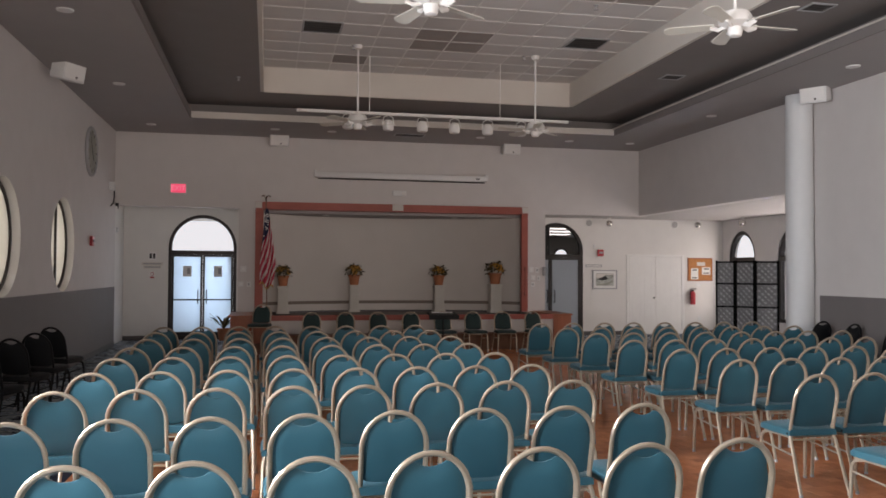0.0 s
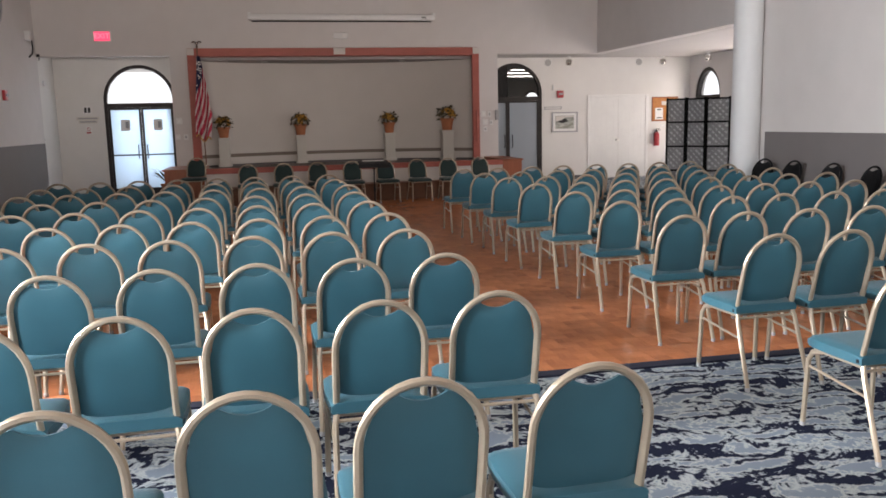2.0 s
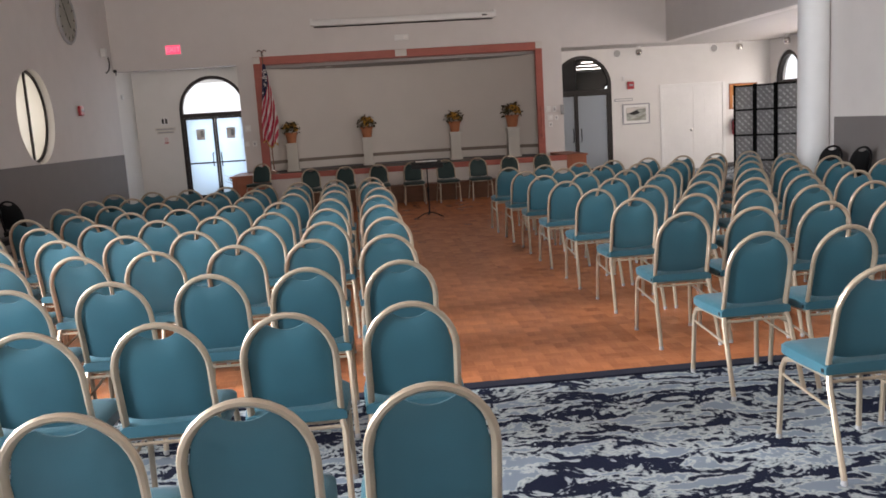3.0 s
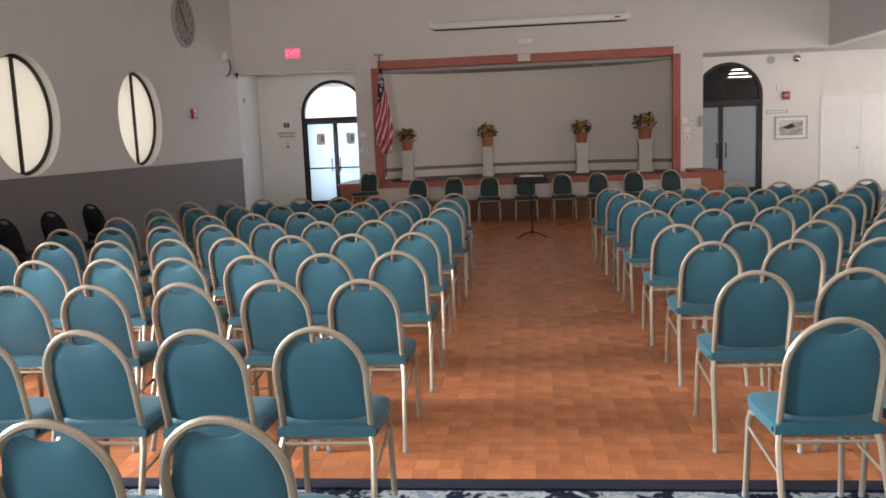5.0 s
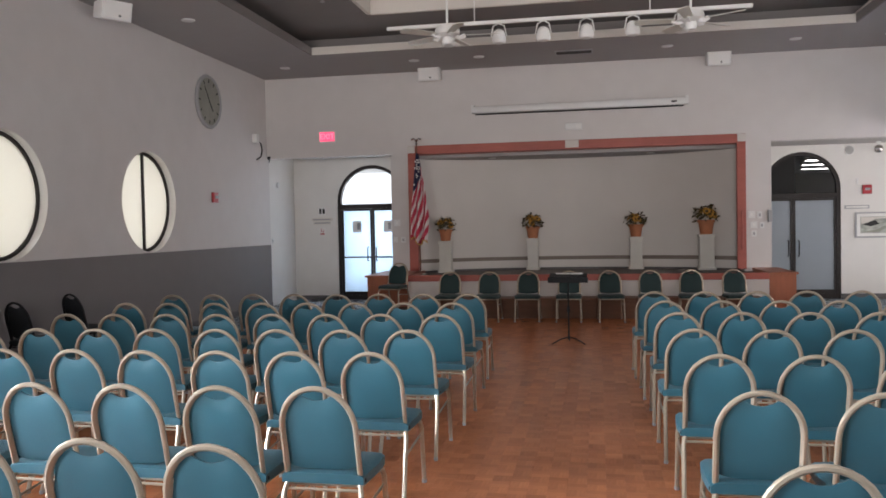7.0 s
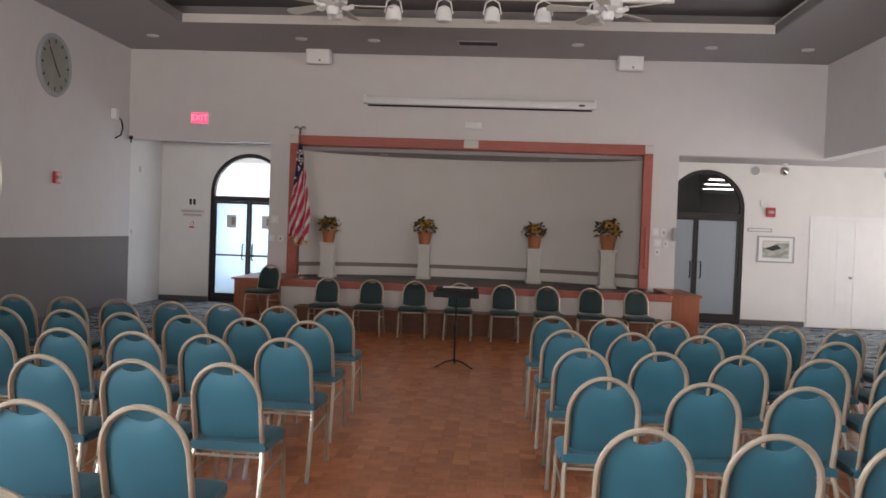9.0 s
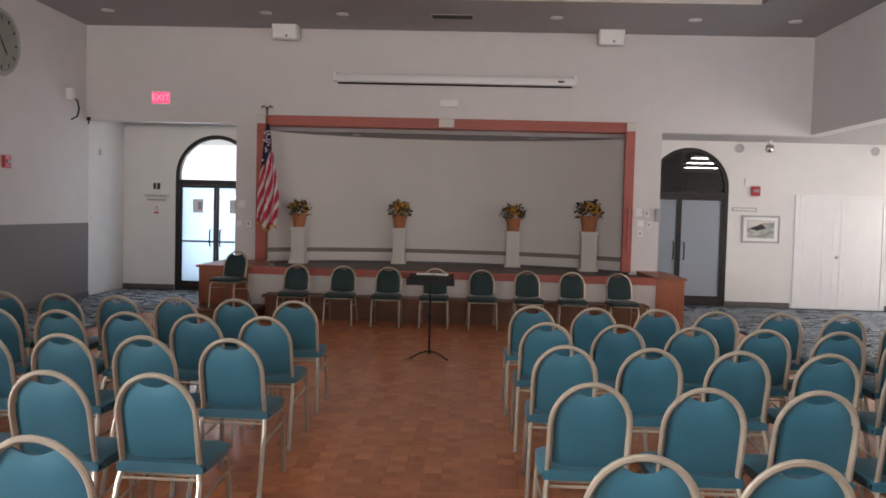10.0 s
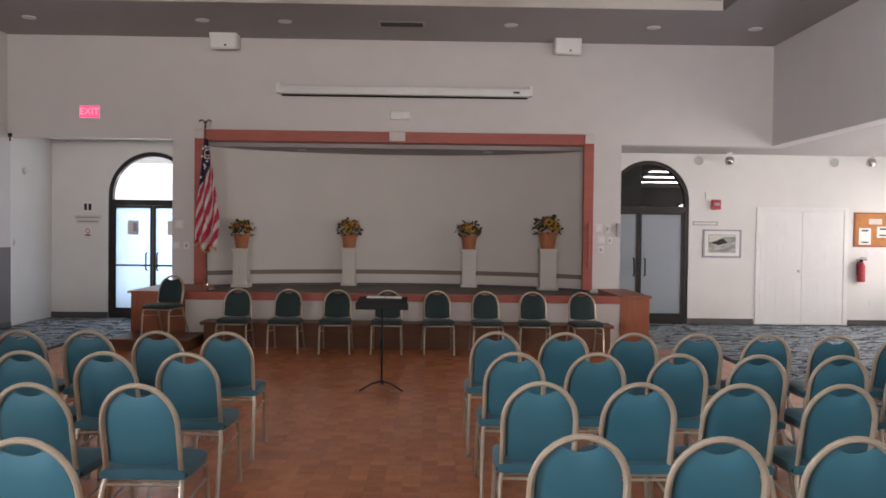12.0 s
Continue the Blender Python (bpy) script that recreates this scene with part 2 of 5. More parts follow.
M_STAGEF = mat("stage_floor", (0.09, 0.07, 0.06), 0.55, vary=0.2, scale=6)
M_OFFICE = mat("office_paint", (0.50, 0.48, 0.45), 0.8, vary=0.1)
M_DISC = mat("grey_wall_disc", (0.42, 0.41, 0.40), 0.7, vary=0.1, scale=60, bump=0.4, bscale=300)
M_DARKGRILLE = mat("dark_grille", (0.05, 0.047, 0.045), 0.7, vary=0.2)
M_PICT = mat("landscape_print", (0.34, 0.35, 0.31), 0.5, vary=0.9, scale=7, stretch=(1, 1, 2.4))
M_CLOCK = mat("clock_face", (0.26, 0.26, 0.22), 0.3, vary=0.25, scale=5)
M_BLADE = mat("cream_fan_blade", (0.60, 0.58, 0.52), 0.5, vary=0.06)
M_FROST = frosted("frosted_glass", (0.66, 0.78, 0.88), 0.22)
M_FROST2 = frosted("frosted_round_glass", (0.95, 0.945, 0.89), 0.10)
M_FROST3 = frosted("grey_frosted_glass", (0.52, 0.57, 0.62), 0.10)
M_GLASS = clear_glass("clear_glass")
M_SKYGLOW = glow("daylight_backdrop", (0.88, 0.95, 1.0), 1.7)
M_SKYGLOW2 = glow("warm_daylight_backdrop", (1.0, 0.98, 0.92), 1.9)
M_EXIT = glow("exit_sign_face", (1.0, 0.10, 0.20), 1.3)
M_TUBE = glow("ceiling_lamp_face", (1.0, 0.98, 0.95), 6.0)

# ---- mesh building ----
class Shape:
    def __init__(self):
        self.v, self.f, self.m, self.mi = [], [], [], 0

    def add(self, verts, faces):
        n = len(self.v)
        self.v += [tuple(p) for p in verts]
        self.f += [tuple(i + n for i in f) for f in faces]
        self.m += [self.mi] * len(faces)
        return self

    def box(self, x0, x1, y0, y1, z0, z1, bevel=0.0):
        if bevel <= 0:
            return self.add([(x0, y0, z0), (x1, y0, z0), (x1, y1, z0), (x0, y1, z0), (x0, y0, z1), (x1, y0, z1), (x1, y1, z1), (x0, y1, z1)],
                            [(3, 2, 1, 0), (4, 5, 6, 7), (0, 1, 5, 4), (1, 2, 6, 5), (2, 3, 7, 6), (3, 0, 4, 7)])
        bm = bmesh.new()
        bmesh.ops.create_cube(bm, size=1, matrix=Matrix.LocRotScale(((x0 + x1) / 2, (y0 + y1) / 2, (z0 + z1) / 2), None, (x1 - x0, y1 - y0, z1 - z0)))
        bmesh.ops.bevel(bm, geom=bm.edges[:], offset=bevel, segments=2, profile=0.5, affect="EDGES")
        return self.take(bm)

    def take(self, bm):
        bm.verts.index_update()
        self.add([v.co[:] for v in bm.verts], [[v.index for v in f.verts] for f in bm.faces])
        bm.free()
        return self

    def tube(self, pts, r, seg=8, flat=1.0, closed=False):
        """A bar swept along points; flat squeezes it across its binormal."""
        pts = [Vector(p) for p in pts]
        n, rings, up = len(pts), [], None
        for i, p in enumerate(pts):
            a = pts[(i - 1) % n] if (closed or i > 0) else p
            b = pts[(i + 1) % n] if (closed or i < n - 1) else p
            t = (b - a).normalized()
            if up is None:
                up = t.orthogonal().normalized()
            up = (up - t * up.dot(t)).normalized()
            side = t.cross(up)
            rings.append([p + r * (math.cos(2 * math.pi * k / seg) * up + flat * math.sin(2 * math.pi * k / seg) * side) for k in range(seg)])
        verts = [q for ring in rings for q in ring]
        faces = []
        for i in range(n if closed else n - 1):
            j = (i + 1) % n
            faces += [(i * seg + k, i * seg + (k + 1) % seg, j * seg + (k + 1) % seg, j * seg + k) for k in range(seg)]
        if not closed:
            faces += [tuple(range(seg))[::-1], tuple((n - 1) * seg + k for k in range(seg))]
        return self.add(verts, faces)

    def lathe(self, profile, at=(0, 0, 0), seg=20):
        """Profile of (radius, height) turned round the upright axis at a place."""
        verts = [(at[0] + r * math.cos(2 * math.pi * k / seg), at[1] + r * math.sin(2 * math.pi * k / seg), at[2] + z) for r, z in profile for k in range(seg)]
        faces = [(i * seg + k, i * seg + (k + 1) % seg, (i + 1) * seg + (k + 1) % seg, (i + 1) * seg + k) for i in range(len(profile) - 1) for k in range(seg)]
        faces += [tuple(range(seg))[::-1], tuple((len(profile) - 1) * seg + k for k in range(seg))]
        return self.add(verts, faces)

    def prism(self, outline, place, d0, d1):
        """A flat outline of (u, v) given depth; place(u, v, d) says where a point lies."""
        n = len(outline)
        verts = [place(u, v, d0) for u, v in outline] + [place(u, v, d1) for u, v in outline]
        return self.add(verts, [tuple(range(n))[::-1], tuple(range(n, 2 * n))] + [(k, (k + 1) % n, n + (k + 1) % n, n + k) for k in range(n)])

    def ring(self, inner, outer, place, d0, d1):
        """A band between two outlines of equal count, given depth."""
        n = len(inner)
        verts = [place(u, v, d) for d in (d0, d1) for o in (inner, outer) for u, v in o]
        faces = []
        for k in range(n):
            j = (k + 1) % n
            faces += [(k, j, n + j, n + k), (2 * n + k, 3 * n + k, 3 * n + j, 2 * n + j), (k, 2 * n + k, 2 * n + j, j), (n + k, n + j, 3 * n + j, 3 * n + k)]
        return self.add(verts, faces)

    def turned(self, m):
        self.v = [tuple(m @ Vector(p)) for p in self.v]
        return self

    def mesh(self, name, mats, smooth=False):
        me = bpy.data.meshes.new(name)
        me.from_pydata(self.v, [], self.f)
        for one in mats if isinstance(mats, (list, tuple)) else [mats]:
            me.materials.append(one)
        me.polygons.foreach_set("material_index", self.m)
        bm = bmesh.new()
        bm.from_mesh(me)
        bmesh.ops.recalc_face_normals(bm, faces=bm.faces[:])
        bm.to_mesh(me)
        bm.free()
        if smooth:
            me.shade_smooth()
            me.set_sharp_from_angle(angle=radians(38))
        return me


def S():
    return Shape()


def part(name, shape, mats, parent, label="", smooth=False, kind=""):
    ob = new(name, shape.mesh(name, mats, smooth))
    ob.parent = parent
    if label or kind:
        tagged(ob, label, kind=kind)
    return ob


def thing(name, label, category, group="", at=None, kind=""):
    ob = new(name)
    ob.empty_display_size = 0.1
    if at is not None:
        ob.matrix_world = at
    return tagged(ob, label, category, group, kind)


def solid(name, shape, mats, label, category, kind="structure", smooth=False):
    return tagged(new(name, shape.mesh(name, mats, smooth)), label, category, kind=kind)


def on_y(y):
    return lambda u, v, d: (u, y + d, v)


def on_x(x):
    return lambda u, v, d: (x + d, u, v)


def arch(x0, x1, z0, spring, seg=24, rise=None):
    """Outline of an arched opening, from the lower left corner round."""
    c, r = (x0 + x1) / 2, (x1 - x0) / 2
    rise = r if rise is None else rise
    return [(x0, z0)] + [(c - r * math.cos(math.pi * k / seg), spring + rise * math.sin(math.pi * k / seg)) for k in range(seg + 1)] + [(x1, z0)]


# ---- the room's shell ----
XL, XR, YS, YB, YR, XE = -2.97, 9.24, 19.0, 20.71, -2.6, 12.55
ZC, ZD = 4.66, 1.29
WINDOWS_Y = (14.47, 11.35, 8.23, 5.11, 1.99)

floor = solid("floor", S().box(XL - 0.4, XE + 0.3, YR - 0.3, YB + 9.2, -0.25, -0.012), M_CARPET, "leaf-patterned navy and pale blue carpet floor", "floor")
PX0, PX1, PY0, PY1 = -1.25, 7.62, 5.21, 17.3

# west wall with round openings
wl = S()
R_WIN = 0.77
last = YR
zlo, zhi = 0.96, 3.16
for yc in sorted(WINDOWS_Y):
    wl.box(XL - 0.32, XL, last, yc - 1.1, 0, ZC)
    wl.box(XL - 0.32, XL, yc - 1.1, yc + 1.1, 0, zlo)
    wl.box(XL - 0.32, XL, yc - 1.1, yc + 1.1, zhi, ZC)
    inner, outer = [], []
    for k in range(48):
        a = 2 * math.pi * k / 48
        c, s = math.cos(a), math.sin(a)
        q = 1.1 / max(abs(c), abs(s))
        inner.append((yc + R_WIN * c, 2.06 + R_WIN * s))
        outer.append((yc + q * c, 2.06 + q * s))
    wl.ring(inner, outer, on_x(XL), -0.32, 0.0)
    last = yc + 1.1
wl.box(XL - 0.32, XL, last, YS + 0.1, 0, ZC)
solid("wall_west", wl, M_WALL, "grey painted wall with round window openings", "wall")
solid("dado_west", S().box(XL, XL + 0.005, YR, YS + 0.1, 0.1, ZD), M_DADO, "dark grey painted lower wall band", "wall paint")
solid("baseboard", S().box(XL + 0.005, XL + 0.017, YR, YS + 0.1, 0, 0.1), M_BASE, "dark vinyl baseboard along the wall", "baseboard")

# stage wall
ws = S()
ws.box(XL, XR + 0.25, YS, YS + 0.25, 3.2, ZC)
ws.box(XL, -0.36, YS, YS + 0.25, 3.05, 3.2)
ws.box(-0.36, 0.02, YS, YS + 0.25, 0, 3.2)
ws.box(6.34, 6.81, YS, YS + 0.25, 0, 3.2)
ws.box(6.81, XR + 0.25, YS, YS + 0.25, 3.05, 3.2)
solid("wall_north", ws, M_WALL, "grey painted wall above and beside the stage opening", "wall")
# east wall, its beam over the opening, and the south wall with windows
solid("wall_east", S().box(XR, XR + 0.25, YR, 12.46, 0, ZC), M_WALL, "grey painted side wall", "wall")
solid("beam_east", S().box(XR, XR + 0.25, 12.46, YS, 3.06, ZC), M_WALL, "grey upper wall over the alcove opening", "wall")
solid("dado_east", S().box(XR - 0.005, XR, YR, 12.2, 0.1, ZD), M_DADO, "dark grey painted lower wall band", "wall paint")
solid("trim", S().box(XR - 0.012, XR, YR, 12.2, ZD, ZD + 0.025), M_WALL, "thin chair rail on the side wall", "trim")
solid("baseboard", S().box(XR - 0.017, XR - 0.005, YR, 12.2, 0, 0.1), M_BASE, "dark vinyl baseboard along the wall", "baseboard")
sw = S()
sw.box(XL - 0.3, XE + 0.3, YR - 0.25, YR, 2.95, ZC)
sw.box(XL - 0.3, XE + 0.3, YR - 0.25, YR, 0, 0.85)
for a, b in ((XL - 0.3, -1.6), (1.6, 4.7), (7.9, XE + 0.3)):
    sw.box(a, b, YR - 0.25, YR, 0.85, 2.95)
solid("wall_south", sw, M_WALL, "grey painted rear wall with two wide windows", "wall")
for x in (0.0, 6.3):
    solid("window_rear", S().box(x - 1.6, x + 1.6, YR - 0.2, YR - 0.18, 0.85, 2.95), M_FROST, "wide frosted rear window pane", "window").visible_shadow = False
# alcove and rear corridor walls
solid("wall_alcove_south", S().box(XR + 0.25, XE + 0.25, 12.0, 12.2, 0, 3.3), M_NOOK, "cream painted alcove wall", "wall")
wn = S()
LD = (-2.04, -0.46, 2.20)   # left doorway: sides and spring line
RD = (6.98, 8.46, 2.22)
wn.box(-3.4, LD[0], YB, YB + 0.22, 0, 3.3)
wn.box(LD[1], RD[0], YB, YB + 0.22, 0, 3.3)
wn.box(RD[1], XE + 0.25, YB, YB + 0.22, 0, 3.3)
for a, b, sp in (LD, RD):
    o = arch(a, b, sp, sp)[1:-1]
    wn.add([(u, YB, v) for u, v in o] + [(u, YB + 0.22, v) for u, v in o] + [(u, YB, 3.3) for u, v in o] + [(u, YB + 0.22, 3.3) for u, v in o],
           [f for k in range(len(o) - 1) for n in [len(o)] for f in ((k, k + 1, 2 * n + k + 1, 2 * n + k), (n + k, 3 * n + k, 3 * n + k + 1, n + k + 1), (k, n + k, n + k + 1, k + 1))])
solid("wall_back", wn, M_NOOK, "cream painted back wall with two arched doorways", "wall")
solid("wall_nook_west", S().box(-3.4, -3.05, YS + 0.1, YB, 0, 3.3), M_NOOK, "cream painted return wall beside the doorway", "wall")
we = S()
EW = [(19.18, 20.42), (17.0, 18.24), (14.8, 16.04), (12.75, 13.99)]
prev = 12.2
for a, b in sorted(EW):
    we.box(XE, XE + 0.25, prev, a, 0, 3.3)
    we.box(XE, XE + 0.25, a, b, 0, 0.45)
    o = arch(a, b, 2.05, 2.05, rise=0.72)[1:-1]
    n = len(o)
    we.add([(XE, u, v) for u, v in o] + [(XE + 0.25, u, v) for u, v in o] + [(XE, u, 3.3) for u, v in o] + [(XE + 0.25, u, 3.3) for u, v in o],
           [f for k in range(n - 1) for f in ((k, k + 1, 2 * n + k + 1, 2 * n + k), (n + k, 3 * n + k, 3 * n + k + 1, n + k + 1), (k, n + k, n + k + 1, k + 1))])
    prev = b
we.box(XE, XE + 0.25, prev, YB + 0.22, 0, 3.3)
solid("wall_alcove_east", we, M_WALL, "grey painted alcove wall with arched windows", "wall")
for a, b in ((-3.08, LD[0]), (8.46, 9.66), (11.4, XE)):
    solid("baseboard", S().box(a, b, YB - 0.012, YB, 0, 0.10), M_BASE, "dark vinyl baseboard along the wall", "baseboard")

# ceilings
ct = S()
TX0, TX1, TY0, TY1 = -1.25, 7.70, 0.2, 16.95
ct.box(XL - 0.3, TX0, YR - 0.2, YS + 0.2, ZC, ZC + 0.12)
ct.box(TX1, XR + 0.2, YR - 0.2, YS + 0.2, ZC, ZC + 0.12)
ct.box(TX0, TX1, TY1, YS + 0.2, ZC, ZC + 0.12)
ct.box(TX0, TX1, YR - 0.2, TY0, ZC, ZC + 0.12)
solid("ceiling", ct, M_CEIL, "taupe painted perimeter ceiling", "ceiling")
cv = S()
# west and east runs take the dark tray colour as painted shade
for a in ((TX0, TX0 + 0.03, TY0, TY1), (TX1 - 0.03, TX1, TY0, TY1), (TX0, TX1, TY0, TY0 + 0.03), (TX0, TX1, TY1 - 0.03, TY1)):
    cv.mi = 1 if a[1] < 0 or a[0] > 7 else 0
    cv.box(*a, ZC - 0.004, ZC + 0.125)
cv.mi = 0
# thin cream strip stands for the lit top line of the east lip
cv.box(TX1 - 0.045, TX1, TY0, TY1, ZC + 0.125, ZC + 0.15)
solid("ceiling_lip", cv, [M_CREAM, M_TRAY_SHADED], "pale lip round the ceiling recess, long sides coloured as shaded", "ceiling trim")
# recessed band, its cove shade held in the base colour
c2 = S()
IX0, IX1, IY0, IY1, ZP, ZT = 0.17, 6.21, 1.2, 15.8, 5.00, 5.47
OX0, OX1, OY0, OY1 = TX0 - 0.35, TX1 + 0.35, TY0 - 0.35, TY1 + 0.35
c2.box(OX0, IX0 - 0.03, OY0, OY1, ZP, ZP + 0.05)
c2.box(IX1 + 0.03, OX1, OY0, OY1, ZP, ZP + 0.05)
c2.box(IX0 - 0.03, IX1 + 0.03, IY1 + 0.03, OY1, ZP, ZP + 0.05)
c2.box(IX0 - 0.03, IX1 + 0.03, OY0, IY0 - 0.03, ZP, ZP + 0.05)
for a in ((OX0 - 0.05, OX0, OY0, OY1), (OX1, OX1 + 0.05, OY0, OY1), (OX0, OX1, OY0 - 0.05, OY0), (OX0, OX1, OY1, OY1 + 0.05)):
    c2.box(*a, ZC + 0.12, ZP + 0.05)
solid("ceiling_recess", c2, M_TRAY_SHADED, "recessed taupe ceiling band, darkened as in shade", "ceiling")
c3 = S()
for a in ((IX0 - 0.06, IX0, IY0, IY1), (IX1, IX1 + 0.06, IY0, IY1), (IX0, IX1, IY0 - 0.06, IY0), (IX0, IX1, IY1, IY1 + 0.06)):
    c3.box(*a, ZP - 0.006, ZT + 0.05)
solid("ceiling_upstand", c3, M_CREAM, "cream upstand round the tiled ceiling", "ceiling trim")
tl = S()
P = 0.61
nx, ny = 10, 24
ox, oy = IX0 - 0.02, IY1 + 0.03 - 24 * P
dark = {(4, 19), (5, 19), (4, 20), (5, 20), (2, 22), (8, 15), (7, 15), (8, 9), (1, 10), (2, 10)}
for i in range(nx):
    for j in range(ny):
        x0, y0 = ox + i * P, oy + j * P
        x1, y1 = min(x0 + P, IX1 + 0.04), y0 + P
        tl.mi = 1 if (i, j) in dark else 0
        g = 0.012
        tl.add([(x0 + g, y0 + g, ZT), (x1 - g, y0 + g, ZT), (x1 - g, y1 - g, ZT), (x0 + g, y1 - g, ZT)], [(0, 3, 2, 1)])
tl.mi = 2
for i in range(nx + 1):
    tl.box(ox + i * P - 0.012, ox + i * P + 0.012, oy, oy + ny * P, ZT - 0.007, ZT + 0.02)
for j in range(ny + 1):
    for i in range(nx):
        tl.box(ox + i * P + 0.012, ox + (i + 1) * P - 0.012, oy + j * P - 0.012, oy + j * P + 0.012, ZT - 0.007, ZT + 0.02)
solid("ceiling_tiles", tl, [M_TILE, M_TILE_D, M_GRID], "suspended ceiling of pale acoustic tiles, some stained darker", "ceiling")
solid("ceiling_alcove", S().box(XR + 0.25, XE + 0.2, 12.0, YB + 0.2, 3.09, 3.2), M_CEIL2, "pale alcove ceiling", "ceiling")
solid("ceiling_passage", S().box(6.5, XR + 0.25, YS + 0.25, YB + 0.2, 3.09, 3.2), M_CEIL2, "pale passage ceiling", "ceiling")
solid("ceiling_nook", S().box(-3.4, 0.0, YS + 0.25, YB + 0.2, 3.2, 3.3), M_NOOK, "pale ceiling over the doorway nook", "ceiling")
solid("wall_nook_east", S().box(-0.12, 0.0, YS + 0.25, YB, 0, 3.2), M_NOOK, "cream wall between nook and stage", "wall")
solid("wall_passage_west", S().box(6.70, 6.82, YS + 0.25, YB, 0, 3.1), M_NOOK, "cream wall between stage and passage", "wall")
# ink-black block added to keep the left of the office doorway dark
solid("office_dark_block", S().box(6.0, 7.72, YB + 0.55, YB + 1.1, 0.0, 2.98), M_INK, "dark block added behind the left half of the office door", "partition")
ow = thing("window_9", "arched window at the far end of the office", "window", kind="structure")
part("frame", S().ring(arch(10.91, 11.39, 0.70, 2.28), arch(10.86, 11.44, 0.65, 2.28), on_y(YB + 8.97), 0.0, 0.03), M_FRAME, ow)
part("pane", S().prism(arch(10.91, 11.39, 0.70, 2.28), on_y(YB + 8.97), 0.01, 0.02), M_SKYGLOW, ow, "bright daylit pane")
# rooms beyond the two arched doorways
for nm, a, b, mm, dp, hc in (("vestibule", -3.2, 0.4, M_WHITE, 3.0, 3.1), ("office", 6.0, 12.4, M_OFFICE, 9.0, 2.98)):
    rm = S()
    rm.box(a, b, YB + dp, YB + dp + 0.1, 0, 3.2)
    rm.box(a - 0.1, a, YB + 0.22, YB + dp + 0.1, 0, 3.2)
    rm.box(b, b + 0.1, YB + 0.22, YB + dp + 0.1, 0, 3.2)
    rm.box(a, b, YB + 0.22, YB + dp + 0.1, hc, 3.2)
    solid("wall_" + nm, rm, mm, "plain walls of the %s beyond the door" % nm, "wall")
solid("backdrop_vestibule", S().box(-3.1, 0.3, YB + 2.8, YB + 2.9, 0.0, 3.0), M_SKYGLOW, "bright daylight beyond the doors", "backdrop")
for x, y in ((-1.5, YB + 1.2), (8.9, YB + 2.2), (9.2, YB + 3.8), (9.6, YB + 5.6)):
    lp = thing("ceiling_light", "white ceiling light panel in the room beyond", "light", at=pose(x, y, 3.1 if x < 0 else 2.98))
    part("frame", S().box(-0.6, 0.6, -0.15, 0.15, -0.05, 0.0), M_WHITE, lp)
    part("diffuser", S().box(-0.57, 0.57, -0.12, 0.12, -0.06, -0.05), M_TUBE, lp)

# ---- stage ----
ZS = 0.73
ZF = 0.665   # the stage floor lies a little under its edge trim
stage = thing("stage", "raised stage platform with red wood edge and white apron", "stage", kind="structure")
part("stage_floor", S().box(0.02, 6.34, YS - 0.02, YB + 0.2, ZF - 0.12, ZF).box(-0.40, 6.84, 17.50, YS - 0.02, ZF - 0.05, ZF), M_STAGEF, stage)
part("apron", S().box(0.30, 6.47, 17.49, 17.55, 0.0, 0.62), M_APRON, stage, "white painted apron panel")
part("edge_trim", S().box(0.30, 6.47, 17.465, 17.55, 0.62, ZS, 0.006), M_RED, stage, "red wood edge trim")
part("end_panel", S().box(-0.456, 0.30, 17.47, YS - 0.002, 0.0, 0.70).box(-0.50, 0.31, 17.44, YS - 0.002, 0.70, 0.735, 0.006), M_WOOD, stage, "orange-brown wood end box")
part("end_panel", S().box(6.47, 6.89, 17.47, YS - 0.002, 0.0, 0.70).box(6.46, 6.92, 17.44, YS - 0.002, 0.70, 0.735, 0.006), M_WOOD, stage, "orange-brown wood end box")
steps = thing("stage_step", "dark wooden step along the foot of the stage", "step", kind="structure")
part("tread", S().box(0.62, 6.30, 17.06, 17.47, 0.31, 0.35, 0.006), M_STEP, steps)
part("riser", S().box(0.66, 6.26, 17.12, 17.47, 0.0, 0.31), M_STEP, steps)
low = thing("stage_step", "low wooden side step at the foot of the stage", "step", kind="structure")
part("tread", S().box(-0.44, 0.60, 16.62, 17.46, 0.12, 0.16, 0.006), M_STEP, low)
part("riser", S().box(-0.42, 0.58, 16.66, 17.44, 0.0, 0.12), M_STEP, low)
pf = thing("stage_frame", "red painted wood frame round the stage opening", "frame", kind="structure")
for nm, b in (("post", (0.0, 0.175, YS - 0.05, YS + 0.07, ZS - 0.02, 3.03)), ("post", (6.205, 6.36, YS - 0.05, YS + 0.07, ZS - 0.02, 3.03)), ("head", (0.0, 6.36, YS - 0.05, YS + 0.27, 3.03, 3.20))):
    part(nm, S().box(*b, 0.005), M_RED, pf)
for x in (0.0, 6.22, 3.09):
    part("corner_block", S().box(x - 0.005, x + (0.25 if x == 3.09 else 0.145), YS - 0.065, YS - 0.05, 3.055, 3.195, 0.004), M_STAGEW, pf, "grey painted block on the frame")


def stage_curve(n=28, inset=0.0, xa=0.10, xb=6.26):
    """The hollow back wall of the stage: ends near the frame, deepest in the middle."""
    out = []
    for k in range(n + 1):
        u = -1 + 2 * k / n
        out.append((xa + (xb - xa) * k / n, 19.26 + 1.15 * (math.sqrt(max(0, 1 - 0.80 * u * u)) - 0.4472) / 0.5528 + inset))
    return out


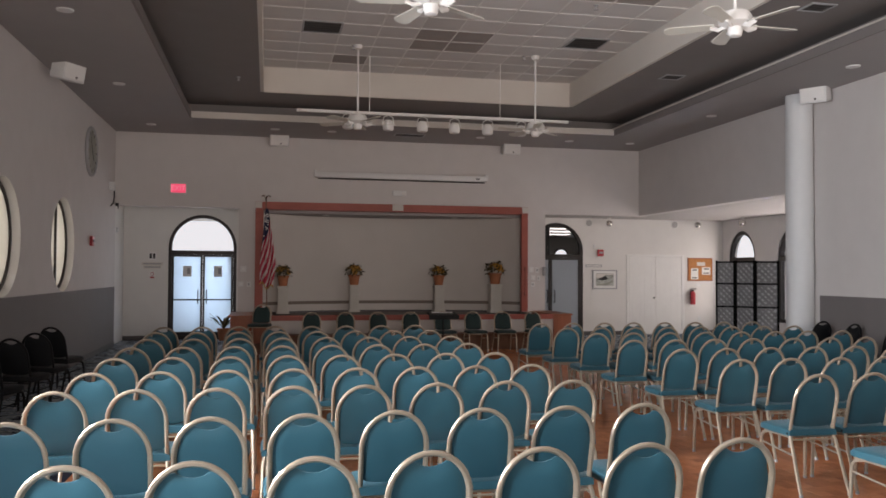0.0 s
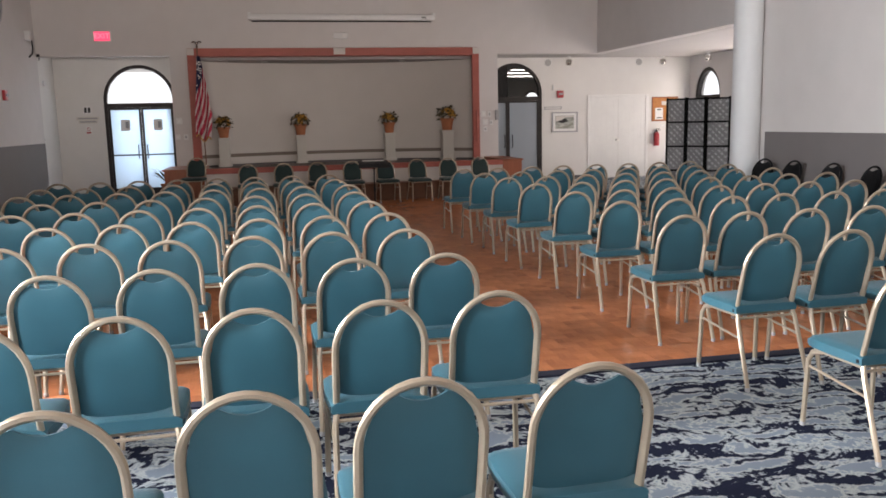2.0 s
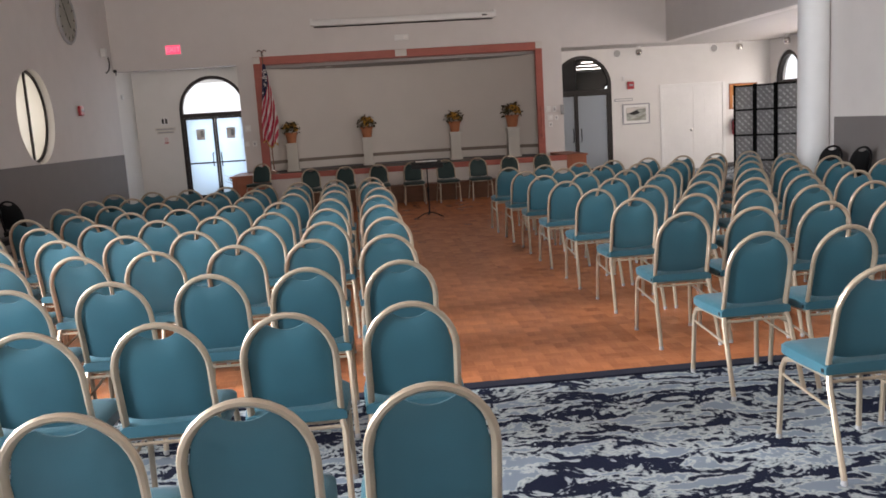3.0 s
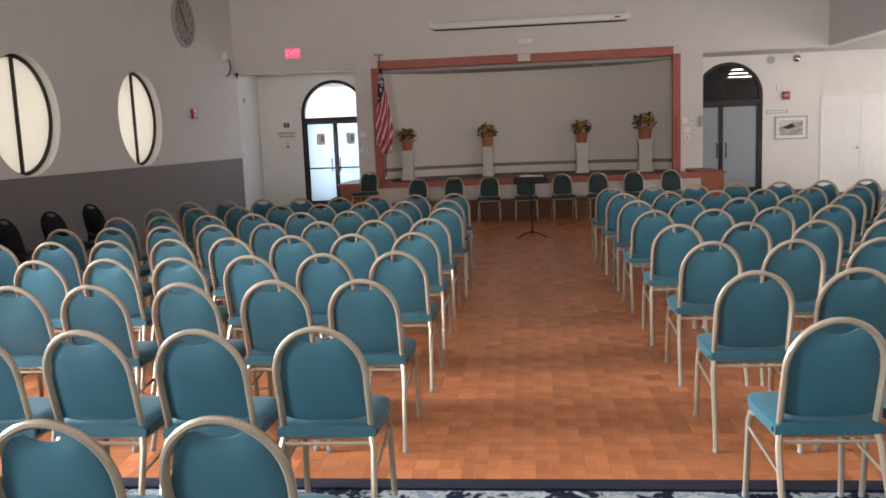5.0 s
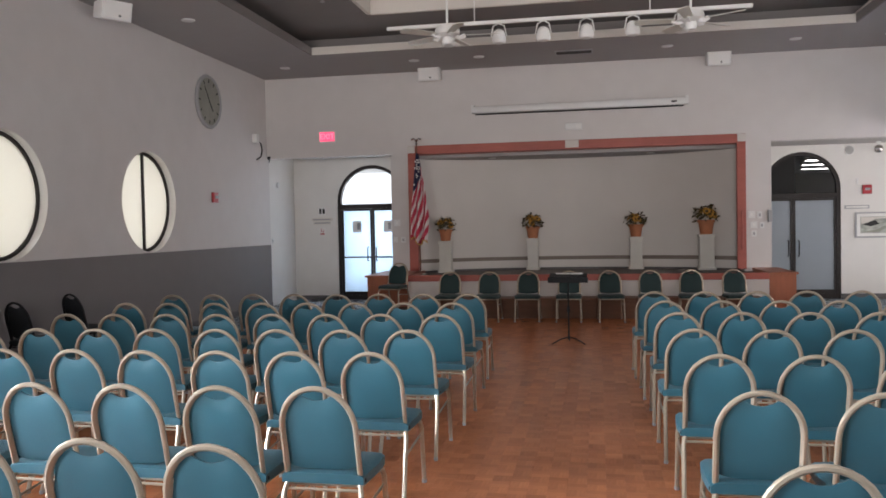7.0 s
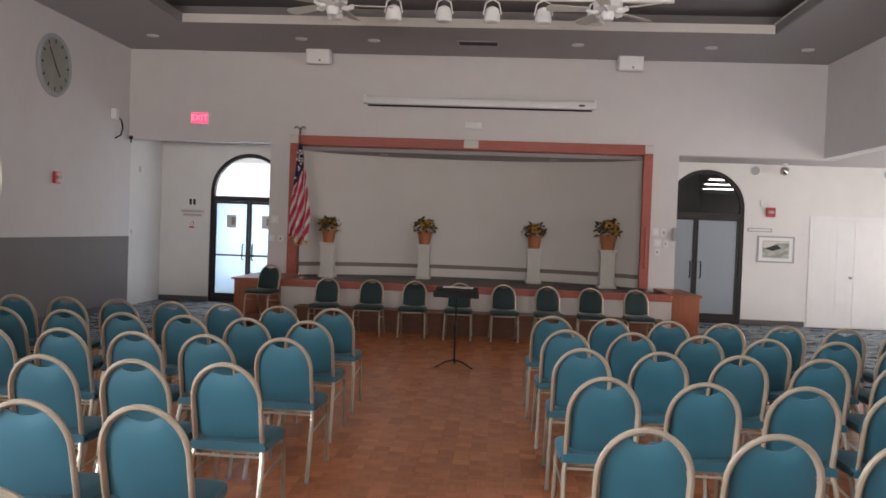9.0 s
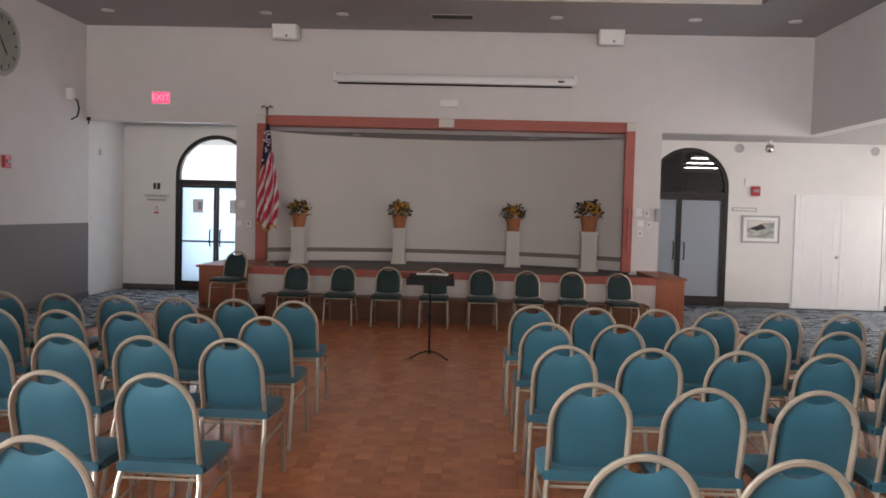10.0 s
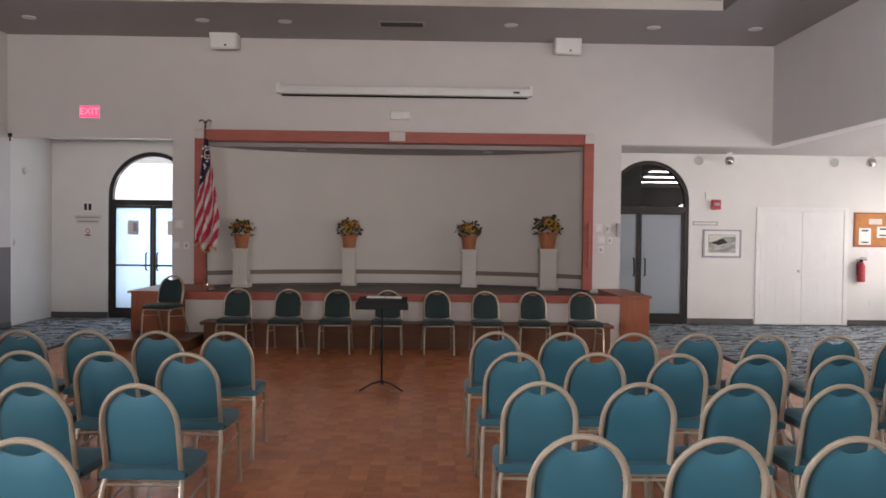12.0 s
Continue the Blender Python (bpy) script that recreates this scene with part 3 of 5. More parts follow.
def curved(z0, z1, thick, inset=0.0):
    a, b = stage_curve(inset=inset), stage_curve(inset=inset + thick)
    return S().prism(a + b[::-1], lambda u, v, d: (u, v, d), z0, z1)


solid("wall_stage", curved(ZF, 2.97, 0.08), M_STAGEW, "grey curved back wall of the stage", "wall", smooth=True)
solid("wall_stripe", curved(0.862, 0.937, 0.006, -0.007), M_STRIPE, "taupe stripe along the curved stage wall", "wall paint", smooth=True)
solid("baseboard", curved(ZF, ZF + 0.04, 0.01, -0.011), M_BASE, "dark baseboard along the curved stage wall", "baseboard", smooth=True)
solid("ceiling_stage", S().box(0.02, 6.34, YS + 0.25, YB + 0.3, 2.965, 3.12), M_CEIL, "taupe stage ceiling", "ceiling")
for x in (1.6, 4.7):
    dl = thing("downlight", "small white recessed downlight in the stage ceiling", "light", at=pose(x, 19.6, 2.965))
    part("ring", S().lathe([(0.06, 0), (0.085, -0.012), (0.06, -0.012), (0.05, 0.0)], seg=16), M_PLASTIC, dl)

# ---- chairs ----
BACK_TILT = 0.11


def back_y(z):
    return BACK_TILT * max(0.0, (0.90 - z)) / 0.45


def dome(hw, top, z0, ell, n=16):
    """Outline of the chair back: straight sides under half an ellipse."""
    pts = [(-hw, z0), (-hw, (z0 + top - ell) / 2)]
    pts += [(-hw * math.cos(math.pi * k / n), top - ell + ell * math.sin(math.pi * k / n)) for k in range(n + 1)]
    return pts + [(hw, (z0 + top - ell) / 2), (hw, z0)]


def make_chair(cloth, metal, label, group, paper=False):
    ch = thing("banquet_chair", label, "chair", group)
    loop = dome(0.178, 0.886, 0.47, 0.195)
    pts = [(x, back_y(z), z) for x, z in loop]
    pts = [(-0.178, 0.135, 0.425)] + pts + [(0.178, 0.135, 0.425)]
    part("back_frame", S().tube(pts, 0.0165, 8, 0.8), metal, ch, smooth=True)
    # back pad: two curved faces, with a dip under the hand hole
    n = 14
    rows, ys = 9, []
    verts, faces = [], []
    hw, ell, top = 0.166, 0.185, 0.874
    for side in (0, 1):
        for j in range(rows + 1):
            for i in range(n + 1):
                u = -1 + 2 * i / n
                x = hw * u
                ztop = top - ell + ell * math.sqrt(max(0.0, 1 - u * u))
                ztop = min(ztop, top - 0.050 * max(0.0, math.cos(min(1.0, abs(u) / 0.60) * math.pi / 2)) ** 0.8)
                zlow = 0.487 + 0.020 * u ** 4
                z = zlow + (ztop - zlow) * j / rows
                e = (1 - u ** 4) * (1 - (2 * j / rows - 1) ** 6)
                bulge = 0.006 + 0.018 * e
                verts.append((x, back_y(z) + (bulge if side else -0.6 * bulge) + 0.012, z))
    w = n + 1
    off = (rows + 1) * w
    for j in range(rows):
        for i in range(n):
            a = j * w + i
            faces += [(a, a + 1, a + w + 1, a + w), (off + a, off + a + w, off + a + w + 1, off + a + 1)]
    rim = [i for i in range(w)] + [j * w + n for j in range(1, rows + 1)] + [rows * w + i for i in range(n - 1, -1, -1)] + [j * w for j in range(rows - 1, 0, -1)]
    for k, a in enumerate(rim):
        b = rim[(k + 1) % len(rim)]
        faces.append((a, off + a, off + b, b))
    part("backrest", S().add(verts, faces), cloth, ch, smooth=True)
    # seat cushion with rounded front
    st = S()
    m = 10
    prof = [(-0.5, 0.0), (-0.5, 0.7), (-0.45, 0.92), (-0.3, 1.0), (0.3, 1.0), (0.45, 0.92), (0.5, 0.7), (0.5, 0.0)]
    vs, fs = [], []
    for j in range(m + 1):
        q = j / m
        y = 0.085 + 0.415 * q
        wid = 0.40 + 0.025 * math.sin(math.pi * q) - (0.05 * max(0, (q - 0.8) / 0.2) ** 2)
        hgt = 0.062 * (1 - 0.55 * max(0, (q - 0.78) / 0.22) ** 2) * (1 - 0.25 * max(0, (0.15 - q) / 0.15))
        vs += [(wid * a, y, 0.425 + hgt * b) for a, b in prof]
    k = len(prof)
    for j in range(m):
        fs += [(j * k + i, j * k + (i + 1) % k, (j + 1) * k + (i + 1) % k, (j + 1) * k + i) for i in range(k)]
    fs += [tuple(range(k))[::-1], tuple(m * k + i for i in range(k))]
    part("seat", st.add(vs, fs), cloth, ch, smooth=True)
    part("seat_frame", S().tube([(-0.185, 0.11, 0.415), (-0.19, 0.40, 0.415), (-0.16, 0.47, 0.412), (0.16, 0.47, 0.412), (0.19, 0.40, 0.415), (0.185, 0.11, 0.415)], 0.011, 6, closed=True), metal, ch, smooth=True)
    for sx in (-1, 1):
        part("leg", S().tube([(sx * 0.178, 0.10, 0.43), (sx * 0.188, 0.08, 0.38), (sx * 0.20, -0.055, 0.012)], 0.0135, 7), metal, ch, smooth=True)
        part("leg", S().tube([(sx * 0.185, 0.36, 0.415), (sx * 0.19, 0.435, 0.395), (sx * 0.192, 0.462, 0.35), (sx * 0.20, 0.475, 0.012)], 0.0135, 7), metal, ch, smooth=True)
        part("stretcher", S().tube([(sx * 0.192, 0.463, 0.32), (sx * 0.192, 0.050, 0.285)], 0.007, 6), metal, ch, smooth=True)
        part("bumper", S().box(sx * 0.199 - 0.006, sx * 0.199 + 0.006, 0.100, 0.118, 0.432, 0.450, 0.002), M_BLACK, ch, "black rubber bumper")
        for yy in (-0.055, 0.475):
            part("foot", S().lathe([(0.012, 0), (0.015, 0.004), (0.014, 0.022), (0.010, 0.024)], (sx * 0.20, yy, 0), 8), M_GREYP, ch, "grey plastic foot cap")
    part("stretcher", S().tube([(-0.188, 0.09, 0.395), (0.188, 0.09, 0.395)], 0.008, 6), metal, ch, smooth=True)
    if paper:
        part("paper", S().box(-0.10, 0.10, 0.16, 0.40, 0.489, 0.493), M_PAPER, ch)
    return ch


rng = random.Random(11)
proto = make_chair(M_TEAL, M_GOLD, "teal vinyl banquet chair with champagne metal frame", "chairs in the left block")
ROW_L = [(2.32, 11.60), (2.34, 10.61), (2.385, 9.61), (2.365, 8.61), (2.38, 7.60), (2.405, 6.58), (2.37, 5.61), (2.40, 4.55), (2.40, 3.54), (2.39, 2.53)]
ROW_R = [(4.245, 11.77), (4.27, 10.75), (4.285, 9.76), (4.305, 8.72), (4.305, 7.66), (4.335, 6.67), (4.315, 5.61), (4.335, 4.57), (4.335, 3.52), (4.345, 2.50)]
first = True
for sgn, rows, grp in ((-1, ROW_L, "chairs in the left block"), (1, ROW_R, "chairs in the right block")):
    for x0, y0 in rows:
        for c in range(8):
            if sgn < 0 and c == 7 and y0 < 4.0:
                continue
            x = x0 + (0.496 if sgn > 0 else -0.482) * c + rng.uniform(-0.010, 0.010)
            y = y0 + rng.uniform(-0.015, 0.015)
            m = pose(x, y, 0.0, 0, 0, rng.uniform(-1.6, 1.6))
            if first:
                proto.matrix_world = m
                first = False
            else:
                tagged(copy_thing(proto, m), group=grp)
green = make_chair(M_GREEN, M_GOLD, "dark green vinyl banquet chair facing the audience", "chairs before the stage", paper=False)
gx = [1.16, 1.845, 2.505, 3.19, 3.853, 4.51, 5.16, 5.826]
for i, x in enumerate(gx):
    m = pose(x, 17.02, 0.0, 0, 0, 180 + rng.uniform(-4, 4)) @ Matrix.Diagonal((1.0, 1.0, 0.915, 1))
    if i == 0:
        green.matrix_world = m
    else:
        g = copy_thing(green, pose(0, 0, 0))
        g.matrix_basis = m
g = copy_thing(green, pose(0, 0, 0))
g.matrix_basis = pose(0.19, 17.30, 0.16, 0, 0, 168) @ Matrix.Diagonal((1, 1, 0.90, 1))
tagged(g, "dark green vinyl banquet chair on the side step")
wallc = make_chair(M_BLACKV, M_BLACK, "black vinyl chair with dark frame standing by the wall", "chairs along the walls")
for n_, (x, y, a) in enumerate(((-2.46, 9.92, -18), (-2.42, 10.75, -14), (-2.50, 11.8, -20), (-2.45, 8.9, -15), (8.95, 9.4, 12), (8.98, 10.2, 8), (8.96, 11.02, 12), (8.94, 8.5, 10), (8.93, 11.7, 6))):
    m = pose(x, y, 0, 0, 0, a)
    if n_ == 0:
        wallc.matrix_world = m
    else:
        copy_thing(wallc, m)

# ---- music stand ----
ms = thing("music_stand", "black metal music stand in the aisle", "music stand", at=pose(3.273, 14.17, 0))
part("pole", S().tube([(0, 0, 0.06), (0, 0, 0.90)], 0.011, 8), M_BLACK, ms, smooth=True)
part("collar", S().lathe([(0.016, 0.42), (0.020, 0.43), (0.020, 0.50), (0.013, 0.51)], seg=10), M_BLACK, ms, smooth=True)
for k in range(3):
    a = radians(90 + 120 * k)
    part("leg", S().tube([(0, 0, 0.09), (0.12 * math.cos(a), 0.12 * math.sin(a), 0.07), (0.25 * math.cos(a), 0.25 * math.sin(a), 0.012)], 0.009, 6), M_BLACK, ms, smooth=True)
part("desk", S().box(-0.25, 0.25, -0.08, 0.20, -0.012, 0.012, 0.004).turned(Matrix.Translation((0, 0, 0.90)) @ Matrix.Rotation(radians(7), 4, "X")), M_BLACK, ms)
part("lip", S().box(-0.265, 0.265, -0.105, -0.08, 0.825, 0.900, 0.004), M_BLACK, ms)
sm = thing("sheet_music", "white paper sheets lying on the music stand", "paper", at=pose(3.273, 14.17, 0.915, 7))
part("sheet", S().box(-0.17, 0.02, 0.10, 0.19, 0.0, 0.004), M_PAPER, sm)
part("sheet", S().box(0.025, 0.19, 0.09, 0.185, 0.0, 0.004), M_PAPER, sm)

# ---- pedestals with potted sunflowers ----
def flower_pot(x, y, z, s, seed):
    r = random.Random(seed)
    pot = thing("flower_pot", "terracotta pot of dried sunflowers on a plaster pedestal", "potted flowers", "flower pots on the stage", at=pose(x, y, z))
    part("pot", S().lathe([(0.095 * s, 0), (0.125 * s, 0.19 * s), (0.140 * s, 0.19 * s), (0.142 * s, 0.235 * s), (0.125 * s, 0.235 * s), (0.12 * s, 0.21 * s)], seg=20), M_TERRA, pot, smooth=True)
    lv = S()
    for k in range(130):
        a, el, rad = r.uniform(0, 6.283), r.uniform(-0.35, 1.25), r.uniform(0.09, 0.235) * s
        p = Vector((rad * math.cos(a) * math.cos(el), rad * math.sin(a) * math.cos(el), 0.27 * s + rad * math.sin(el)))
        L, W = r.uniform(0.05, 0.09) * s, r.uniform(0.018, 0.032) * s
        m = Matrix.Translation(p) @ Euler((r.uniform(-1, 1), r.uniform(-1, 1), a)).to_matrix().to_4x4()
        lv.add([m @ Vector(q) for q in ((-L * 0.4, 0, 0), (0, W, 0.012), (L * 0.6, 0, 0), (0, -W, 0.012))], [(0, 1, 2, 3)])
    part("foliage", lv, M_LEAF, pot, "dry olive leaves")
    for k in range(8):
        a, el = r.uniform(3.3, 6.1) if k < 6 else r.uniform(0, 3), r.uniform(0.1, 1.1)
        d = Vector((math.cos(a) * math.cos(el), math.sin(a) * math.cos(el), math.sin(el)))
        c = Vector((0, 0, 0.28 * s)) + d * 0.17 * s * r.uniform(0.8, 1.1)
        m = Matrix.Translation(c) @ d.to_track_quat("Z", "Y").to_matrix().to_4x4()
        fl = S()
        for q in range(13):
            b = 2 * math.pi * q / 13 + r.uniform(-0.1, 0.1)
            ln = 0.078 * s * r.uniform(0.8, 1.15)
            u, v = Vector((math.cos(b), math.sin(b), 0)), Vector((-math.sin(b), math.cos(b), 0))
            fl.add([m @ (u * 0.018 * s), m @ (u * ln * 0.6 + v * 0.017 * s + Vector((0, 0, 0.008))), m @ (u * ln), m @ (u * ln * 0.6 - v * 0.017 * s + Vector((0, 0, 0.008)))], [(0, 1, 2, 3)])
        head = part("flower", fl, M_PETAL, pot, "yellow sunflower head")
        part("seed_head", S().lathe([(0.024 * s, 0), (0.022 * s, 0.010), (0.010 * s, 0.016)], seg=10).turned(m), M_SEED, head)


def pedestal(x, y, h, w, seed, s):
    p = thing("pedestal", "square white plaster column pedestal on the stage", "pedestal", "pedestals on the stage", at=pose(x, y, ZF))
    part("base", S().box(-w * 0.62, w * 0.62, -w * 0.62, w * 0.62, 0, 0.05, 0.006), M_PLASTER, p)
    sh = S().box(-w * 0.5, w * 0.5, -w * 0.5, w * 0.5, 0.05, h - 0.05, 0.004)
    part("shaft", sh, M_PLASTER, p)
    for q in (-0.28, 0.0, 0.28):
        part("flute", S().box(q * w - 0.012, q * w + 0.012, -w * 0.5 - 0.006, -w * 0.5 - 0.0005, 0.09, h - 0.09, 0.002), M_PLASTER, p)
    part("capital", S().box(-w * 0.58, w * 0.58, -w * 0.58, w * 0.58, h - 0.05, h, 0.008), M_PLASTER, p)
    flower_pot(x, y, ZF + h, s, seed)


pedestal(0.63, 19.51, 0.64, 0.235, 3, 1.0)
pedestal(2.345, 20.20, 0.655, 0.215, 5, 1.05)
pedestal(4.43, 20.12, 0.655, 0.235, 7, 1.05)
pedestal(5.73, 19.60, 0.69, 0.265, 9, 1.17)

# ---- flag ----
fg = thing("flag_on_stand", "striped flag hanging furled from a wooden pole stand", "flag", at=pose(0.27, 18.72, ZF))
part("stand_base", S().lathe([(0.15, 0), (0.15, 0.015), (0.06, 0.035), (0.025, 0.05), (0.022, 0.10)], seg=20), M_CHROME, fg, "polished stand base", smooth=True)
part("pole", S().tube([(0, 0, 0.05), (-0.04, 0, 2.54)], 0.013, 8), M_STEP, fg, smooth=True)
part("finial", S().lathe([(0.012, 0), (0.03, 0.02), (0.012, 0.05), (0.035, 0.09), (0.004, 0.10)], (-0.04, 0, 2.53), 10).tube([(-0.14, 0, 2.63), (-0.09, 0, 2.655), (-0.04, 0, 2.62), (0.01, 0, 2.655), (0.06, 0, 2.63)], 0.016, 6), M_CHROME, fg, "silver finial", smooth=True)
cl = S()
nu, nv = 26, 40
vv, ff = [], []
for j in range(nv + 1):
    q = j / nv
    z = 2.36 - 1.66 * q
    wid = 0.05 + 0.30 * min(1.0, q * 1.35) ** 0.9 * (1 - 0.22 * max(0, q - 0.7) / 0.3)
    for i in range(nu + 1):
        p = i / nu
        x = -0.035 - 0.06 * q + wid * (p - 0.22)
        y = -0.03 - 0.065 * (0.25 + q) * math.sin(p * 15 + 2.0 * q) - 0.03 * math.sin(p * 6)
        vv.append((x, y, z - 0.10 * p * q + 0.06 * math.sin(p * 9) * q))
for j in range(nv):
    for i in range(nu):
        a = j * (nu + 1) + i
        ff.append((a, a + 1, a + nu + 2, a + nu + 1))
cl.add(vv, ff)
for n_, (j, i) in enumerate((j, i) for j in range(nv) for i in range(nu)):
    if j + 0.55 * i < 19:
        cl.m[n_] = 2
    else:
        cl.m[n_] = 0 if (i * 0.30 + j * 0.27) % 2 < 1.15 else 1
cloth_ob = part("cloth", cl, [M_FLAGR, M_FLAGW, M_FLAGB], fg, smooth=True)
so = cloth_ob.modifiers.new("thickness", "SOLIDIFY")
so.thickness = 0.004
stars = S()
rs = random.Random(4)
for k in range(46):
    j, i = rs.randint(3, 16), rs.randint(2, 22)
    if j + 0.55 * i < 17:
        q = vv[j * (nu + 1) + i]
        star = S().lathe([(0.019, -0.002), (0.014, 0.002)], (0, 0, 0), 5)
        stars.add([(q[0] + a, q[1] - 0.010 + c, q[2] + b) for a, b, c in star.v], star.f)
part("stars", stars, M_FLAGW, fg, "white stars")
part("fringe", S().tube([vv[nv * (nu + 1) + i] for i in range(0, nu + 1)], 0.014, 5), M_FRINGE, fg, "gold fringe")

# ---- things on the stage wall ----
ps = thing("projection_screen", "rolled-up white projection screen case on the wall", "projection screen", at=pose(3.325, YS, 3.84))
part("case", S().box(-1.99, 1.99, -0.13, -0.02, -0.065, 0.065, 0.02), M_PLASTIC, ps, smooth=True)
part("bar", S().tube([(-1.95, -0.075, -0.085), (1.95, -0.075, -0.085)], 0.014, 8), M_BLACK, ps, "black lower bar")
for x in (-2.0, 2.0):
    part("bracket", S().box(x - 0.03, x + 0.03, -0.12, 0, -0.05, 0.10, 0.005), M_PLASTIC, ps)
part("badge", S().box(1.72, 1.82, -0.134, -0.129, -0.02, 0.01), M_BLACK, ps)
for x, yy, a in ((0.505, YS, 0), (5.875, YS, 0), (-2.80, 13.2, 58), (9.15, 12.05, -55)):
    sp = thing("loudspeaker", "white wall-mounted loudspeaker box under the ceiling", "speaker", "wall speakers", at=pose(x, yy, 4.63, 0, 0, a))
    part("cabinet", S().box(-0.21, 0.21, -0.34, -0.08, -0.15, 0.13, 0.02).turned(Matrix.Rotation(radians(12), 4, "X")), M_PLASTIC, sp, smooth=True)
    part("grille", S().box(-0.185, 0.185, -0.348, -0.335, -0.12, 0.10, 0.006).turned(Matrix.Rotation(radians(12), 4, "X")), M_WHITE, sp)
    part("badge", S().box(0.02, 0.05, -0.352, -0.346, -0.10, -0.07).turned(Matrix.Rotation(radians(12), 4, "X")), M_BLACK, sp)
    part("bracket", S().box(-0.06, 0.06, -0.12, 0.0, 0.06, 0.14, 0.005).box(-0.17, -0.13, -0.2, -0.1, 0.12, 0.16).box(0.13, 0.17, -0.2, -0.1, 0.12, 0.16), M_PLASTIC, sp)
ex = thing("exit_sign", "glowing red exit sign on the wall", "exit sign", at=pose(-1.655, YS, 3.45))
part("housing", S().box(-0.17, 0.17, -0.05, 0, -0.11, 0.11, 0.01), M_PLASTIC, ex)
part("face", S().box(-0.155, 0.155, -0.056, -0.05, -0.095, 0.095), M_EXIT, ex, "red glowing face")


def words(text, size, at, material, parent, name="lettering"):
    cu = bpy.data.curves.new(name, "FONT")
    cu.body, cu.size, cu.align_x, cu.align_y, cu.extrude = text, size, "CENTER", "CENTER", 0.001
    cu.materials.append(material)
    ob = new(name, cu)
    ob.parent = parent
    ob.matrix_basis = at
    return ob


M_EXITW = glow("exit_letter", (1.0, 0.28, 0.38), 1.4)
words("EXIT", 0.15, pose(0, -0.058, 0, 90, 0, 0), M_EXITW, ex)
em = thing("emergency_light", "small white emergency light unit above the stage", "emergency light", at=pose(3.25, YS, 3.46))
part("body", S().box(-0.16, 0.16, -0.06, 0, -0.065, 0.065, 0.012), M_PLASTIC, em)
part("lens", S().box(0.04, 0.14, -0.075, -0.06, -0.05, 0.04, 0.01), M_PAPER, em)


def plate(name, x, y, z, w, h, label, cat, slot=True, face="y"):
    t = thing(name, label, cat, at=pose(x, y, z))
    part("plate", S().box(-w / 2, w / 2, -0.012, 0, -h / 2, h / 2, 0.003), M_PLASTIC, t)
    if slot:
        part("switch", S().box(-w * 0.2, w * 0.2, -0.02, -0.012, -h * 0.22, h * 0.22, 0.002), M_PAPER if w > 0.1 else M_GREYP, t)
    return t


for x, z, w, h in ((-0.25, 1.69, 0.13, 0.13), (-0.30, 1.355, 0.11, 0.11), (-0.13, 1.35, 0.09, 0.11), (6.46, 1.71, 0.11, 0.13), (6.60, 1.70, 0.08, 0.13), (6.50, 1.52, 0.12, 0.12), (6.64, 1.51, 0.08, 0.11), (6.50, 1.36, 0.09, 0.11)):
    plate("light_switch", x, YS, z, w, h, "white wall switch plate beside the stage", "switch")
bx = thing("wall_intercom", "dark handset box on the wall edge", "intercom", at=pose(6.79, YS, 1.68))
part("body", S().box(-0.05, 0.02, -0.07, 0, -0.11, 0.11, 0.01), M_GREYP, bx)
hr = thing("grab_rail", "red wooden grab rail on the stage frame", "rail", at=pose(6.28, YS - 0.05, 1.43))
part("bar", S().tube([(0, -0.06, -0.36), (0, -0.06, 0.36)], 0.02, 8), M_RED, hr, smooth=True)
for z in (-0.30, 0.30):
    part("bracket", S().box(-0.015, 0.015, -0.06, 0, z - 0.015, z + 0.015), M_BLACK, hr)

